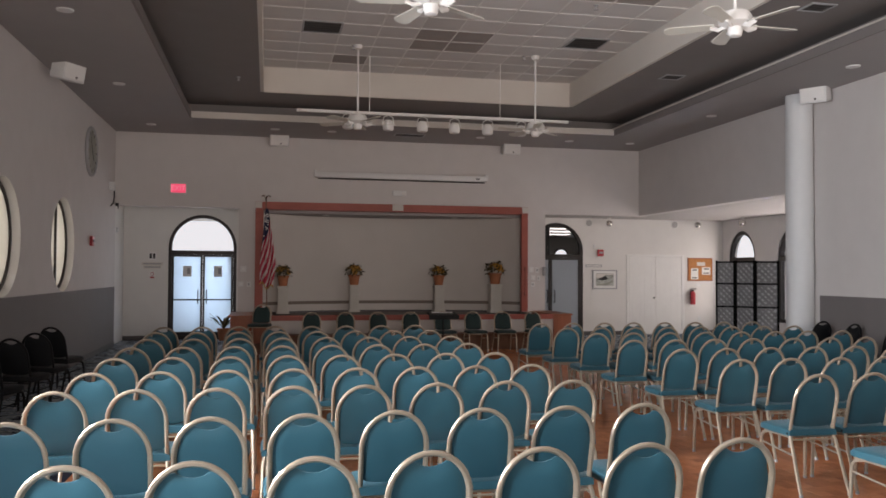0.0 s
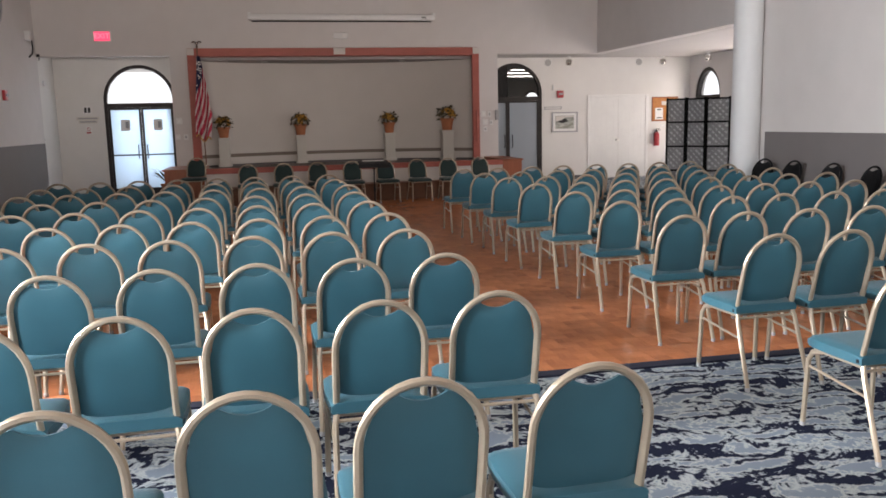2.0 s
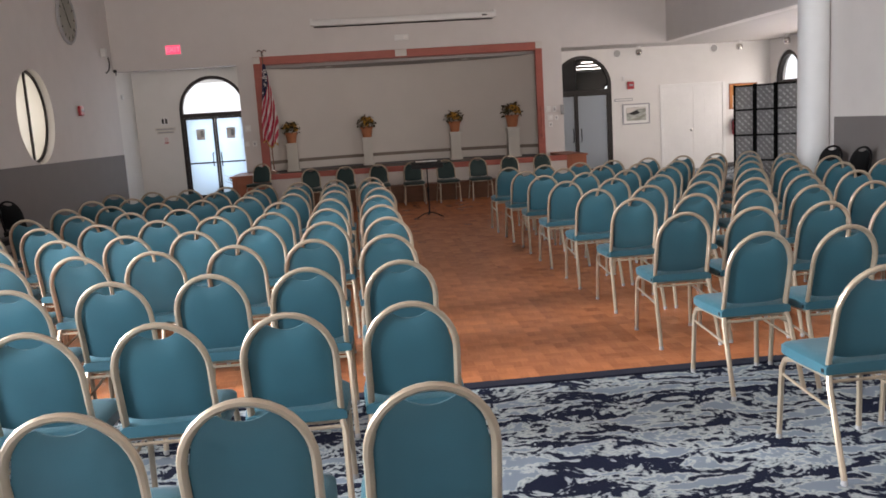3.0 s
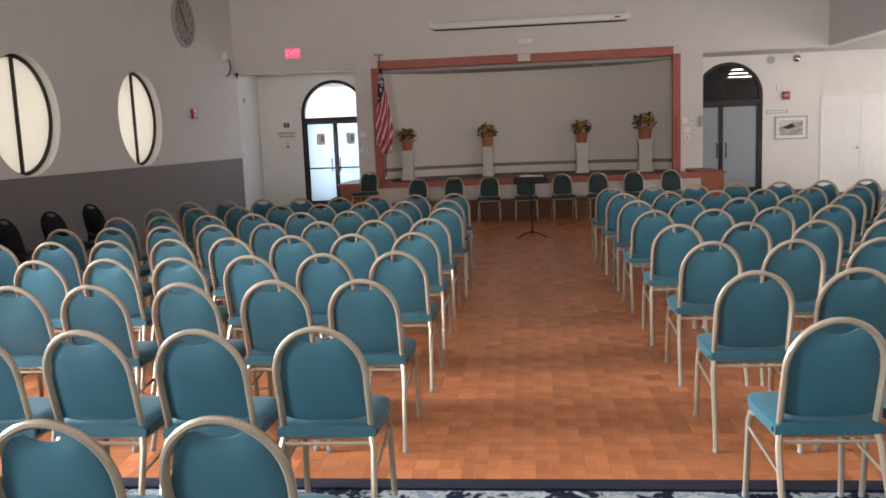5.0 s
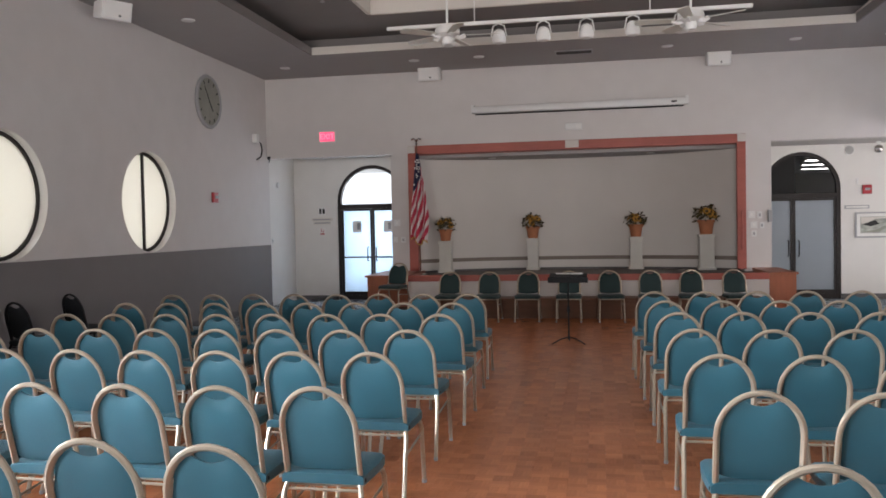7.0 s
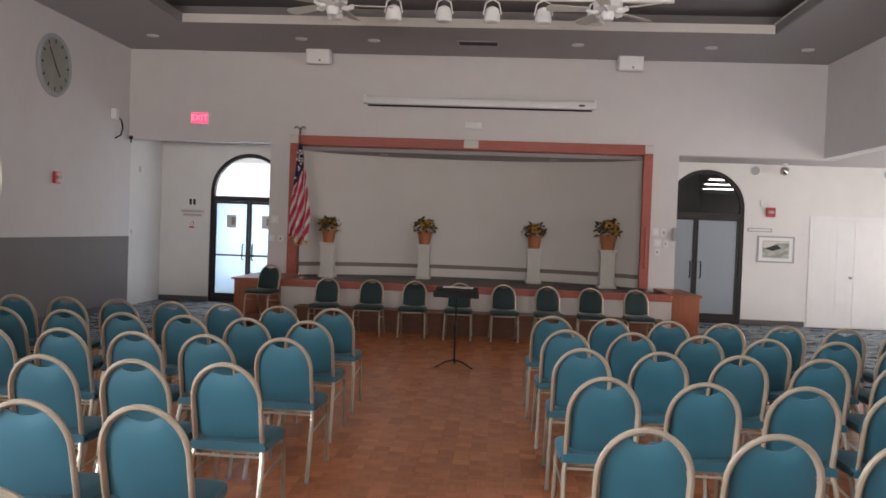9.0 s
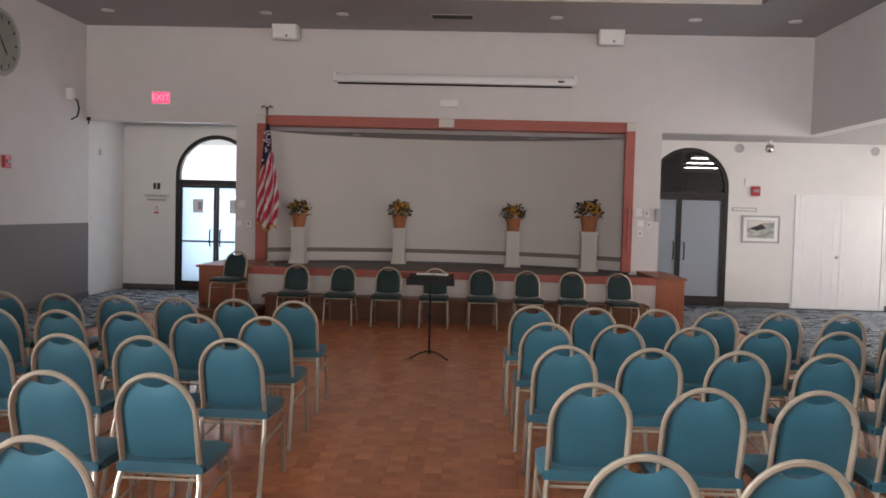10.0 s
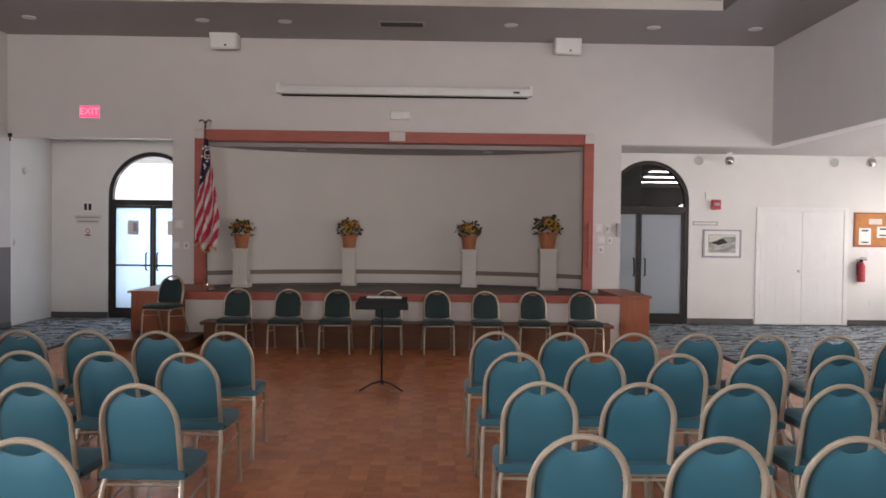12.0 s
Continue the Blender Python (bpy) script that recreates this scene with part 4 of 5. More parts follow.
# ---- doors ----
def arched_door(x0, x1, spring, pane_mat, top_mat, mull, label, poster):
    t = thing("door_1" if x0 < 0 else "door_2", label, "door", kind="structure")
    y0, y1 = YB + 0.03, YB + 0.12
    fw = 0.075
    outer = arch(x0, x1, 0.0, spring)
    inner = arch(x0 + fw, x1 - fw, 0.10, spring)
    part("frame", S().ring(inner, outer, on_y(YB), 0.02, 0.13), M_FRAME, t, "dark bronze arched frame")
    part("transom_bar", S().box(x0 + fw, x1 - fw, y0 - 0.01, y1, 2.03, 2.13, 0.004), M_FRAME, t)
    o = arch(x0 + fw, x1 - fw, 2.13, spring)
    part("transom_pane", S().prism(o, on_y(YB), 0.06, 0.07), top_mat, t, "clear arched glass").visible_shadow = False
    for a, b, hx in ((x0 + fw, mull, mull - 0.10), (mull, x1 - fw, mull + 0.10)):
        leaf = part("door_leaf", S().ring([(a + 0.05, 0.18), (b - 0.05, 0.18), (b - 0.05, 1.98), (a + 0.05, 1.98)], [(a + 0.004, 0.02), (b - 0.004, 0.02), (b - 0.004, 2.028), (a + 0.004, 2.028)], on_y(YB), 0.035, 0.085), M_FRAME, t, "dark bronze glazed door leaf")
        part("pane", S().box(a + 0.05, b - 0.05, YB + 0.055, YB + 0.063, 0.18, 1.98), pane_mat, leaf, "frosted glass pane").visible_shadow = False
        if poster:
            part("push_bar", S().box(a + 0.05, b - 0.05, YB + 0.02, YB + 0.05, 0.93, 0.965), M_FRAME, leaf)
            part("notice", S().box((a + b) / 2 - 0.10, (a + b) / 2 + 0.10, YB + 0.046, YB + 0.052, 1.50, 1.76), M_PAPER, leaf, "paper notice taped to the glass")
            part("print", S().box((a + b) / 2 + 0.0, (a + b) / 2 + 0.07, YB + 0.042, YB + 0.046, 1.56, 1.71), M_GREYP, leaf)
        part("handle", S().tube([(hx, YB + 0.03, 0.86), (hx, YB - 0.04, 0.88), (hx, YB - 0.04, 1.16), (hx, YB + 0.03, 1.18)], 0.013, 6), M_BLACK, leaf, "black pull handle", smooth=True)
    return t


arched_door(LD[0], LD[1], LD[2], M_FROST, M_GLASS, -1.25, "dark framed arched double door with frosted glass, daylight behind", True)
arched_door(RD[0], RD[1], RD[2], M_FROST3, M_GLASS, 7.56, "dark framed arched double door with grey frosted glass", False)
cd = thing("door_3", "white six-panel double closet door, closed", "door", kind="structure")
part("casing", S().box(9.69, 9.77, YB - 0.02, YB, 0, 2.14, 0.004).box(11.30, 11.38, YB - 0.02, YB, 0, 2.14, 0.004).box(9.77, 11.30, YB - 0.02, YB, 2.07, 2.14, 0.004), M_WHITE, cd)
for a, b, hx in ((9.775, 10.53, 10.47), (10.54, 11.295, None)):
    lf = part("door_leaf", S().box(a, b, YB - 0.012, YB - 0.002, 0.012, 2.066, 0.002), M_WHITE, cd)
    w = (b - a)
    for k in (0, 1):
        xa = a + 0.10 + k * (w / 2 - 0.045)
        xb = xa + w / 2 - 0.155
        for z0, z1 in ((0.22, 0.85), (1.0, 1.62), (1.72, 1.95)):
            part("panel", S().ring([(xa + 0.028, z0 + 0.028), (xb - 0.028, z0 + 0.028), (xb - 0.028, z1 - 0.028), (xa + 0.028, z1 - 0.028)], [(xa, z0), (xb, z0), (xb, z1), (xa, z1)], on_y(YB), -0.0165, -0.0125), M_WHITE, lf)
    if hx:
        part("knob", S().lathe([(0.022, 0), (0.010, 0.012), (0.010, 0.035), (0.026, 0.045), (0.024, 0.065), (0.006, 0.072)], seg=14).turned(pose(hx, YB - 0.012, 0.98, 90)), M_CHROME, lf, "round chrome knob", smooth=True)

# ---- round windows ----
for i, yc in enumerate(WINDOWS_Y):
    w = thing("window_%d" % (i + 1), "round window with dark rim and centre bar, frosted panes", "window", kind="structure")
    ci = [(yc + (R_WIN - 0.055) * math.cos(2 * math.pi * k / 48), 2.06 + (R_WIN - 0.055) * math.sin(2 * math.pi * k / 48)) for k in range(48)]
    co = [(yc + (R_WIN - 0.002) * math.cos(2 * math.pi * k / 48), 2.06 + (R_WIN - 0.002) * math.sin(2 * math.pi * k / 48)) for k in range(48)]
    cm = [(yc + (R_WIN - 0.004) * math.cos(2 * math.pi * k / 48), 2.06 + (R_WIN - 0.004) * math.sin(2 * math.pi * k / 48)) for k in range(48)]
    cr = [(yc + (R_WIN + 0.03) * math.cos(2 * math.pi * k / 48), 2.06 + (R_WIN + 0.03) * math.sin(2 * math.pi * k / 48)) for k in range(48)]
    part("reveal", S().ring([(a, b) for a, b in ((yc + (R_WIN - 0.012) * math.cos(2 * math.pi * k / 48), 2.06 + (R_WIN - 0.012) * math.sin(2 * math.pi * k / 48)) for k in range(48))], cm, on_x(XL), -0.105, 0.004), M_NOOK, w, "cream painted reveal", smooth=True)
    part("rim", S().ring(ci, cm, on_x(XL), -0.165, -0.105), M_FRAME, w, "dark window rim", smooth=True)
    part("mullion", S().box(XL - 0.155, XL - 0.100, yc - 0.02, yc + 0.02, 2.06 - R_WIN + 0.05, 2.06 + R_WIN - 0.05), M_FRAME, w, "dark centre bar")
    half = [(yc - 0.018, 2.06 - R_WIN + 0.055)] + [(yc - 0.018 - (R_WIN - 0.057) * math.sin(math.pi * k / 20), 2.06 - (R_WIN - 0.057) * math.cos(math.pi * k / 20)) for k in range(1, 20)] + [(yc - 0.018, 2.06 + R_WIN - 0.055)]
    for hh in (half, [(2 * yc - u, v) for u, v in half]):
        part("pane", S().prism(hh, on_x(XL), -0.140, -0.133), M_FROST2, w, "frosted half-round pane").visible_shadow = False

solid("backdrop_west", S().box(XL - 0.75, XL - 0.70, 2.0, 17.5, 0.3, 4.0), M_SKYGLOW2, "pale daylight outside the round windows", "backdrop")

# ---- arched windows of the alcove ----
for i, (a, b) in enumerate(EW):
    w = thing("window_%d" % (i + 5), "tall arched alcove window with dark frame", "window", kind="structure")
    part("frame", S().ring(arch(a + 0.09, b - 0.09, 0.53, 2.05, rise=0.62), arch(a, b, 0.45, 2.05, rise=0.72), on_x(XE), 0.03, 0.14), M_FRAME, w)
    part("transom_bar", S().box(XE + 0.02, XE + 0.13, a + 0.09, b - 0.09, 1.96, 2.07), M_FRAME, w)
    part("pane", S().prism(arch(a + 0.09, b - 0.09, 0.53, 2.05, rise=0.62), on_x(XE), 0.08, 0.088), M_GLASS, w).visible_shadow = False
solid("backdrop_east", S().box(XE + 0.75, XE + 0.8, 11.8, YB + 0.8, -0.2, 3.3), M_SKYGLOW, "bright daylight outside the alcove windows", "backdrop")

# ---- column, folding screen ----
col = thing("column", "round white painted column at the alcove opening", "column", kind="structure", at=pose(9.04, 12.44, 0))
part("shaft", S().lathe([(0.232, 0), (0.225, 0.05), (0.215, 4.655)], seg=32), M_COLUMN, col, smooth=True)


def weave(panel, wid, z0, z1):
    """Crossing diagonal slats that fill one opening of the screen."""
    s1, s2 = S(), S()
    h = z1 - z0
    step = 0.085
    def clip(p, d):
        ts = []
        lo, hi = -9.0, 9.0
        for o, v, mn, mx in ((p[0], d[0], 0.0, wid), (p[1], d[1], 0.0, h)):
            t0, t1 = (mn - o) / v, (mx - o) / v
            lo, hi = max(lo, min(t0, t1)), min(hi, max(t0, t1))
        return (lo, hi) if hi - lo > 0.05 else None
    for sgn, sh, off in ((1, s1, 0.004), (-1, s2, -0.004)):
        d = (0.7071, 0.7071 * sgn)
        nrm = (-d[1], d[0])
        for k in range(-9, 10):
            p = (wid / 2 + nrm[0] * k * step, h / 2 + nrm[1] * k * step)
            c = clip(p, d)
            if c:
                q = [(p[0] + d[0] * t + nrm[0] * e, p[1] + d[1] * t + nrm[1] * e) for t, e in ((c[0], -0.034), (c[1], -0.034), (c[1], 0.034), (c[0], 0.034))]
                q = [(min(max(u, 0), wid), min(max(v, 0), h)) for u, v in q]
                sh.add([(u, off - 0.003, z0 + v) for u, v in q] + [(u, off + 0.003, z0 + v) for u, v in q], [(0, 1, 2, 3), (7, 6, 5, 4), (0, 4, 5, 1), (1, 5, 6, 2), (2, 6, 7, 3), (3, 7, 4, 0)])
    return s1, s2


fs = thing("folding_screen", "dark folding room divider with woven grey slat panels", "room divider")
SCREEN = ((8.95, 14.95), (9.25, 14.74), (9.47, 14.41), (9.84, 14.19))
for (px, py), (qx, qy) in zip(SCREEN, SCREEN[1:]):
    wid = math.hypot(qx - px, qy - py) - 0.004
    m = pose(px, py, 0.0, 0, 0, math.degrees(math.atan2(qy - py, qx - px)))
    fr = S()
    for x in (0.0, wid - 0.032):
        fr.box(x, x + 0.032, -0.014, 0.014, 0.0, 1.90)
    for z in (0.10, 0.53, 0.98, 1.43, 1.855):
        fr.box(0.032, wid - 0.032, -0.014, 0.014, z, z + 0.03)
    pnl = part("panel_frame", fr.turned(m), M_SCREENF, fs, "black wooden panel frame")
    part("backing", S().box(0.03, wid - 0.03, 0.009, 0.012, 0.12, 1.87).turned(m), M_WEAVE2, pnl, "grey fabric backing")
    for z0, z1 in ((0.14, 0.525), (0.57, 0.975), (1.02, 1.425), (1.47, 1.85)):
        s1, s2 = weave(pnl, wid - 0.07, z0, z1)
        sh = Matrix.Translation((0.035, 0, 0))
        part("woven_infill", s1.turned(m @ sh), M_WEAVE, pnl, "grey woven slats")
        part("woven_infill", s2.turned(m @ sh), M_WEAVE2, pnl, "dark woven slats")

# ---- things on the back wall ----
pc = thing("picture", "framed landscape print in a dark frame with white mat", "picture", at=pose(9.066, YB, 1.467))
part("frame", S().ring([(-0.32, -0.225), (0.32, -0.225), (0.32, 0.225), (-0.32, 0.225)], [(-0.35, -0.255), (0.35, -0.255), (0.35, 0.255), (-0.35, 0.255)], lambda u, v, d: (u, d, v), -0.03, 0.0), M_GREYP, pc)
part("mat_board", S().box(-0.32, 0.32, -0.016, -0.004, -0.225, 0.225), M_PAPER, pc)
pr = part("print", S().box(-0.25, 0.25, -0.02, -0.016, -0.165, 0.165), M_PICT, pc, "muted landscape print")
part("pale_shape", S().prism([(-0.24, 0.02), (-0.1, 0.05), (0.02, 0.12), (0.24, 0.13), (0.24, 0.155), (-0.24, 0.155)], lambda u, v, d: (u, d, v), -0.022, -0.0205), M_CREAM, pr)
part("pale_shape", S().prism([(-0.24, -0.15), (0.05, -0.09), (0.2, -0.02), (0.24, -0.03), (0.1, -0.14)], lambda u, v, d: (u, d, v), -0.022, -0.0205), M_CLOCK, pr)
part("dark_shape", S().prism([(-0.2, 0.01), (-0.06, -0.03), (0.1, 0.02), (0.02, 0.09), (-0.1, 0.06)], lambda u, v, d: (u, d, v), -0.022, -0.0205), M_INK, pr)
for x, y, z, a in ((8.94, YB, 2.175, 0), (XL, 16.57, 2.19, 90)):
    al = thing("fire_alarm", "red fire alarm horn on the wall", "fire alarm", at=pose(x, y, z, 0, 0, a))
    part("body", S().box(-0.085, 0.085, -0.055, 0, -0.09, 0.09, 0.012), M_SIGNRED, al)
    part("strobe", S().box(-0.05, 0.05, -0.075, -0.055, -0.02, 0.03, 0.006), M_GREYP, al)
dv = thing("wall_sensor", "small white sensor strip on the wall", "sensor", at=pose(8.76, YB, 2.34))
part("body", S().box(-0.02, 0.02, -0.03, 0, -0.06, 0.06, 0.005), M_PLASTIC, dv)
pq = thing("plaque", "narrow pale plaque with dark border on the wall", "plaque", at=pose(8.755, YB, 1.83))
part("board", S().box(-0.23, 0.23, -0.012, 0, -0.035, 0.035), M_GREYP, pq)
part("face", S().box(-0.205, 0.205, -0.015, -0.012, -0.018, 0.018), M_NOOK, pq)
cb = thing("cork_board", "cork notice board with pinned papers", "notice board", at=pose(11.85, YB, 1.75))
part("frame", S().box(-0.37, 0.37, -0.02, 0, -0.315, 0.315, 0.004), M_WOOD, cb)
part("cork", S().box(-0.345, 0.345, -0.025, -0.02, -0.29, 0.29), M_CORK, cb)
for a, b, c, d in ((-0.28, -0.06, -0.27, 0.03), (0.05, 0.30, -0.14, 0.06)):
    pp = part("paper", S().box(a, b, -0.029, -0.025, c, d), M_PAPER, cb, "white pinned notice")
    part("print", S().box(a + 0.05, b - 0.05, -0.031, -0.029, d - 0.06, d - 0.03).box(a + 0.04, b - 0.04, -0.031, -0.029, c + 0.03, c + 0.055), M_INK, pp)
part("notice", S().box(-0.10, 0.14, -0.029, -0.025, 0.10, 0.20), M_CREAM, cb, "beige pinned notice")
fx = thing("fire_extinguisher", "red fire extinguisher hung on the wall", "fire extinguisher", at=pose(11.59, YB - 0.09, 0.80))
part("cylinder", S().lathe([(0.06, 0), (0.07, 0.015), (0.07, 0.30), (0.045, 0.345), (0.02, 0.36)], seg=18), M_SIGNRED, fx, smooth=True)
part("valve", S().box(-0.02, 0.02, -0.02, 0.02, 0.36, 0.40).box(-0.02, 0.10, -0.012, 0.012, 0.395, 0.412).box(-0.02, 0.09, -0.012, 0.012, 0.43, 0.445), M_BLACK, fx)
part("hose", S().tube([(-0.02, 0, 0.38), (-0.09, -0.02, 0.34), (-0.085, -0.02, 0.12)], 0.011, 6), M_BLACK, fx, smooth=True)
part("hanger", S().box(-0.03, 0.03, 0.06, 0.09, 0.28, 0.42), M_GREYP, fx)
plate("thermostat", 11.80, YB, 1.32, 0.16, 0.10, "white thermostat below the notice board", "thermostat")
plate("wall_socket", 11.83, YB, 0.42, 0.07, 0.11, "white wall socket plate", "socket", False)
rr = thing("restroom_sign", "square dark restroom pictogram sign", "sign", at=pose(-2.40, YB, 1.99))
part("board", S().box(-0.085, 0.085, -0.01, 0, -0.085, 0.085), M_PAPER, rr)
part("symbol", S().box(-0.065, -0.012, -0.013, -0.01, -0.06, 0.06).box(0.012, 0.065, -0.013, -0.01, -0.06, 0.06), M_INK, rr)
pl = thing("wall_ledge_sign", "grey lettered sign plate", "sign", at=pose(-2.40, YB, 1.77))
part("board", S().box(-0.24, 0.24, -0.03, 0, 0.0, 0.07, 0.004).box(-0.20, 0.20, -0.02, 0, -0.08, -0.005, 0.003), M_CREAM, pl)
part("lettering", S().box(-0.18, 0.18, -0.023, -0.02, -0.055, -0.03).box(-0.2, 0.2, -0.033, -0.03, 0.02, 0.045), M_GREYP, pl)
ns = thing("no_smoking_sign", "small white and red no smoking sign", "sign", at=pose(-2.40, YB, 1.53))
part("board", S().box(-0.06, 0.06, -0.008, 0, -0.08, 0.08), M_PAPER, ns)
part("symbol", S().ring([(0.03 * math.cos(k * 0.5236), 0.03 + 0.03 * math.sin(k * 0.5236)) for k in range(12)], [(0.042 * math.cos(k * 0.5236), 0.03 + 0.042 * math.sin(k * 0.5236)) for k in range(12)], lambda u, v, d: (u, d, v), -0.011, -0.008).box(-0.05, 0.05, -0.011, -0.008, -0.065, -0.03), M_SIGNRED, ns)
for x, y in ((9.07, YB - 0.30), (11.62, YB - 0.30), (12.2, 19.2)):
    ss = thing("spot_light", "small chrome ball spotlight on the ceiling", "spotlight", at=pose(x, y, 3.09))
    part("mount", S().lathe([(0.05, 0), (0.05, -0.02), (0.012, -0.025), (0.012, -0.07)], seg=12), M_PLASTIC, ss)
    part("ball", S().lathe([(0.02, -0.06), (0.07, -0.085), (0.085, -0.14), (0.075, -0.19), (0.05, -0.215), (0.02, -0.20)], seg=16), M_CHROME, ss, smooth=True)

# round grey discs with a rim, left of the two back-wall spotlights
for x in (8.62, 11.10):
    ws_ = thing("wall_speaker", "flush round grey disc high on the wall", "speaker", at=pose(x, YB, 2.965))
    part("rim", S().lathe([(0.10, 0), (0.10, 0.012), (0.085, 0.016), (0.085, 0.004)], seg=24).turned(Matrix.Rotation(radians(90), 4, "X")), M_WHITE, ws_, smooth=True)
    part("grille", S().lathe([(0.085, 0.002), (0.084, 0.010), (0.02, 0.013)], seg=24).turned(Matrix.Rotation(radians(90), 4, "X")), M_DISC, ws_, "grey face of the disc", smooth=True)
nk = thing("light_switch", "white switch plate on the nook wall", "switch", at=pose(-3.05, 19.40, 1.36, 0, 0, 90))
part("plate", S().box(-0.045, 0.045, -0.012, 0, -0.06, 0.06, 0.003), M_PLASTIC, nk)
part("switch", S().box(-0.012, 0.012, -0.022, -0.012, -0.025, 0.025, 0.002), M_PAPER, nk)
bk_ = thing("wall_bracket", "small black metal bracket at the wall corner", "bracket", at=pose(-2.94, YS, 3.07))
part("plate", S().box(-0.012, 0.05, -0.02, 0, -0.03, 0.03, 0.003), M_BLACK, bk_)
part("hook", S().tube([(0.03, -0.02, 0.0), (0.05, -0.07, -0.02), (0.05, -0.075, -0.10)], 0.011, 6), M_BLACK, bk_, smooth=True)

pt = thing("potted_plant", "dark leafy potted plant beside the doorway", "plant", at=pose(-0.72, 20.35, 0))
part("pot", S().lathe([(0.11, 0), (0.15, 0.24), (0.165, 0.24), (0.165, 0.28), (0.14, 0.28), (0.13, 0.25)], seg=18), M_TERRA, pt, smooth=True)
rp = random.Random(8)
for k in range(22):
    a, ln, up = rp.uniform(0, 6.283), rp.uniform(0.22, 0.42), rp.uniform(0.3, 0.6)
    lf = S()
    pts = [Vector((math.cos(a) * ln * q, math.sin(a) * ln * q, 0.27 + up * q - 0.35 * up * q * q)) for q in (0.0, 0.3, 0.6, 0.8, 1.0)]
    sd = Vector((-math.sin(a), math.cos(a), 0))
    ws = (0.006, 0.022, 0.034, 0.024, 0.002)
    lf.add([p_ + sd * w_ for p_, w_ in zip(pts, ws)] + [p_ + Vector((0, 0, -0.006)) for p_ in pts] + [p_ - sd * w_ for p_, w_ in zip(pts, ws)], [f for q in range(4) for f in ((q, q + 1, 6 + q, 5 + q), (5 + q, 6 + q, 11 + q, 10 + q))])
    part("leaf", lf, M_LEAF, pt, smooth=True)

# ---- things on the west wall ----
ck = thing("wall_clock", "large round wall clock with pale worn face", "clock", at=pose(XL, 16.43, 3.85, 0, 0, 90))
part("case", S().lathe([(0.46, 0), (0.47, 0.02), (0.45, 0.05), (0.41, 0.05), (0.405, 0.03)], seg=36).turned(Matrix.Rotation(radians(90), 4, "X")), M_GREYP, ck, smooth=True)
part("face", S().lathe([(0.41, 0.02), (0.41, 0.034)], seg=36).turned(Matrix.Rotation(radians(90), 4, "X")), M_CLOCK, ck)
part("hand_hour", S().box(-0.015, 0.015, -0.042, -0.038, -0.02, 0.2).turned(Matrix.Rotation(radians(140), 4, "Y")), M_INK, ck)
part("hand_minute", S().box(-0.01, 0.01, -0.046, -0.042, -0.02, 0.3).turned(Matrix.Rotation(radians(-35), 4, "Y")), M_INK, ck)
for k in range(12):
    part("hour_mark", S().box(-0.012, 0.012, -0.038, -0.034, 0.32, 0.385).turned(Matrix.Rotation(radians(30 * k), 4, "Y")), M_INK, ck)
wc = thing("wall_sensor", "white corner sensor box with a hanging black cable", "sensor", at=pose(XL, 18.35, 3.40, 0, 0, 90))
part("body", S().box(-0.06, 0.06, -0.10, 0, -0.09, 0.09, 0.01), M_PLASTIC, wc)
part("cable", S().tube([(0.06, -0.06, -0.03), (0.22, -0.06, -0.08), (0.30, -0.05, -0.2), (0.26, -0.04, -0.33), (0.10, -0.02, -0.40)], 0.014, 6), M_BLACK, wc, "black cable", smooth=True)
th = thing("wall_sensor", "small white dome sensor on the nook wall", "sensor", at=pose(-3.05, 19.7, 2.55, 0, 0, 90))
part("body", S().lathe([(0.06, 0), (0.055, 0.04), (0.02, 0.06)], seg=14).turned(Matrix.Rotation(radians(90), 4, "X")), M_PLASTIC, th, smooth=True)

# ---- ceiling fixtures ----
def ceiling_fan(x, y, turn):
    f = thing("ceiling_fan", "white five-blade ceiling fan on a long rod, at rest", "ceiling fan", "ceiling fans", at=pose(x, y, 4.15, 0, 0, turn))
    part("canopy", S().lathe([(0.02, 1.24), (0.06, 1.26), (0.07, 1.32)], seg=16), M_WHITE, f, smooth=True)
    part("rod", S().tube([(0, 0, 0.12), (0, 0, 1.28)], 0.016, 8), M_WHITE, f, smooth=True)
    part("motor", S().lathe([(0.03, 0.16), (0.13, 0.13), (0.165, 0.08), (0.165, 0.02), (0.10, -0.02)], seg=24), M_WHITE, f, smooth=True)
    part("switch_cup", S().lathe([(0.07, -0.02), (0.075, -0.06), (0.06, -0.11), (0.02, -0.12)], seg=18), M_WHITE, f, smooth=True)
    for k in range(5):
        m = Matrix.Rotation(radians(72 * k), 4, "Z")
        part("blade_iron", S().tube([(0.09, 0, 0.0), (0.16, 0, -0.03), (0.24, 0, 0.0)], 0.016, 6, 2.0).turned(m), M_WHITE, f, smooth=True)
        o = [(0.20, -0.055), (0.64, -0.078), (0.69, -0.05), (0.70, 0.0), (0.69, 0.05), (0.64, 0.078), (0.20, 0.055)]
        b = S().prism(o, lambda u, v, d: (u, v, d + v * 0.20), 0.0, 0.008)
        part("blade", b.turned(m), M_BLADE, f, "cream fan blade")


ceiling_fan(1.735, 7.6, 34)
ceiling_fan(4.87, 7.6, 2)
ceiling_fan(1.735, 13.95, 5)
ceiling_fan(4.87, 13.95, 40)
tb = thing("track_light", "white lighting bar with six round spot lamps hung from the ceiling", "stage lights", at=pose(3.23, 14.6, 4.45))
part("bar", S().box(-2.49, 2.50, -0.03, 0.03, -0.025, 0.025, 0.006), M_WHITE, tb)
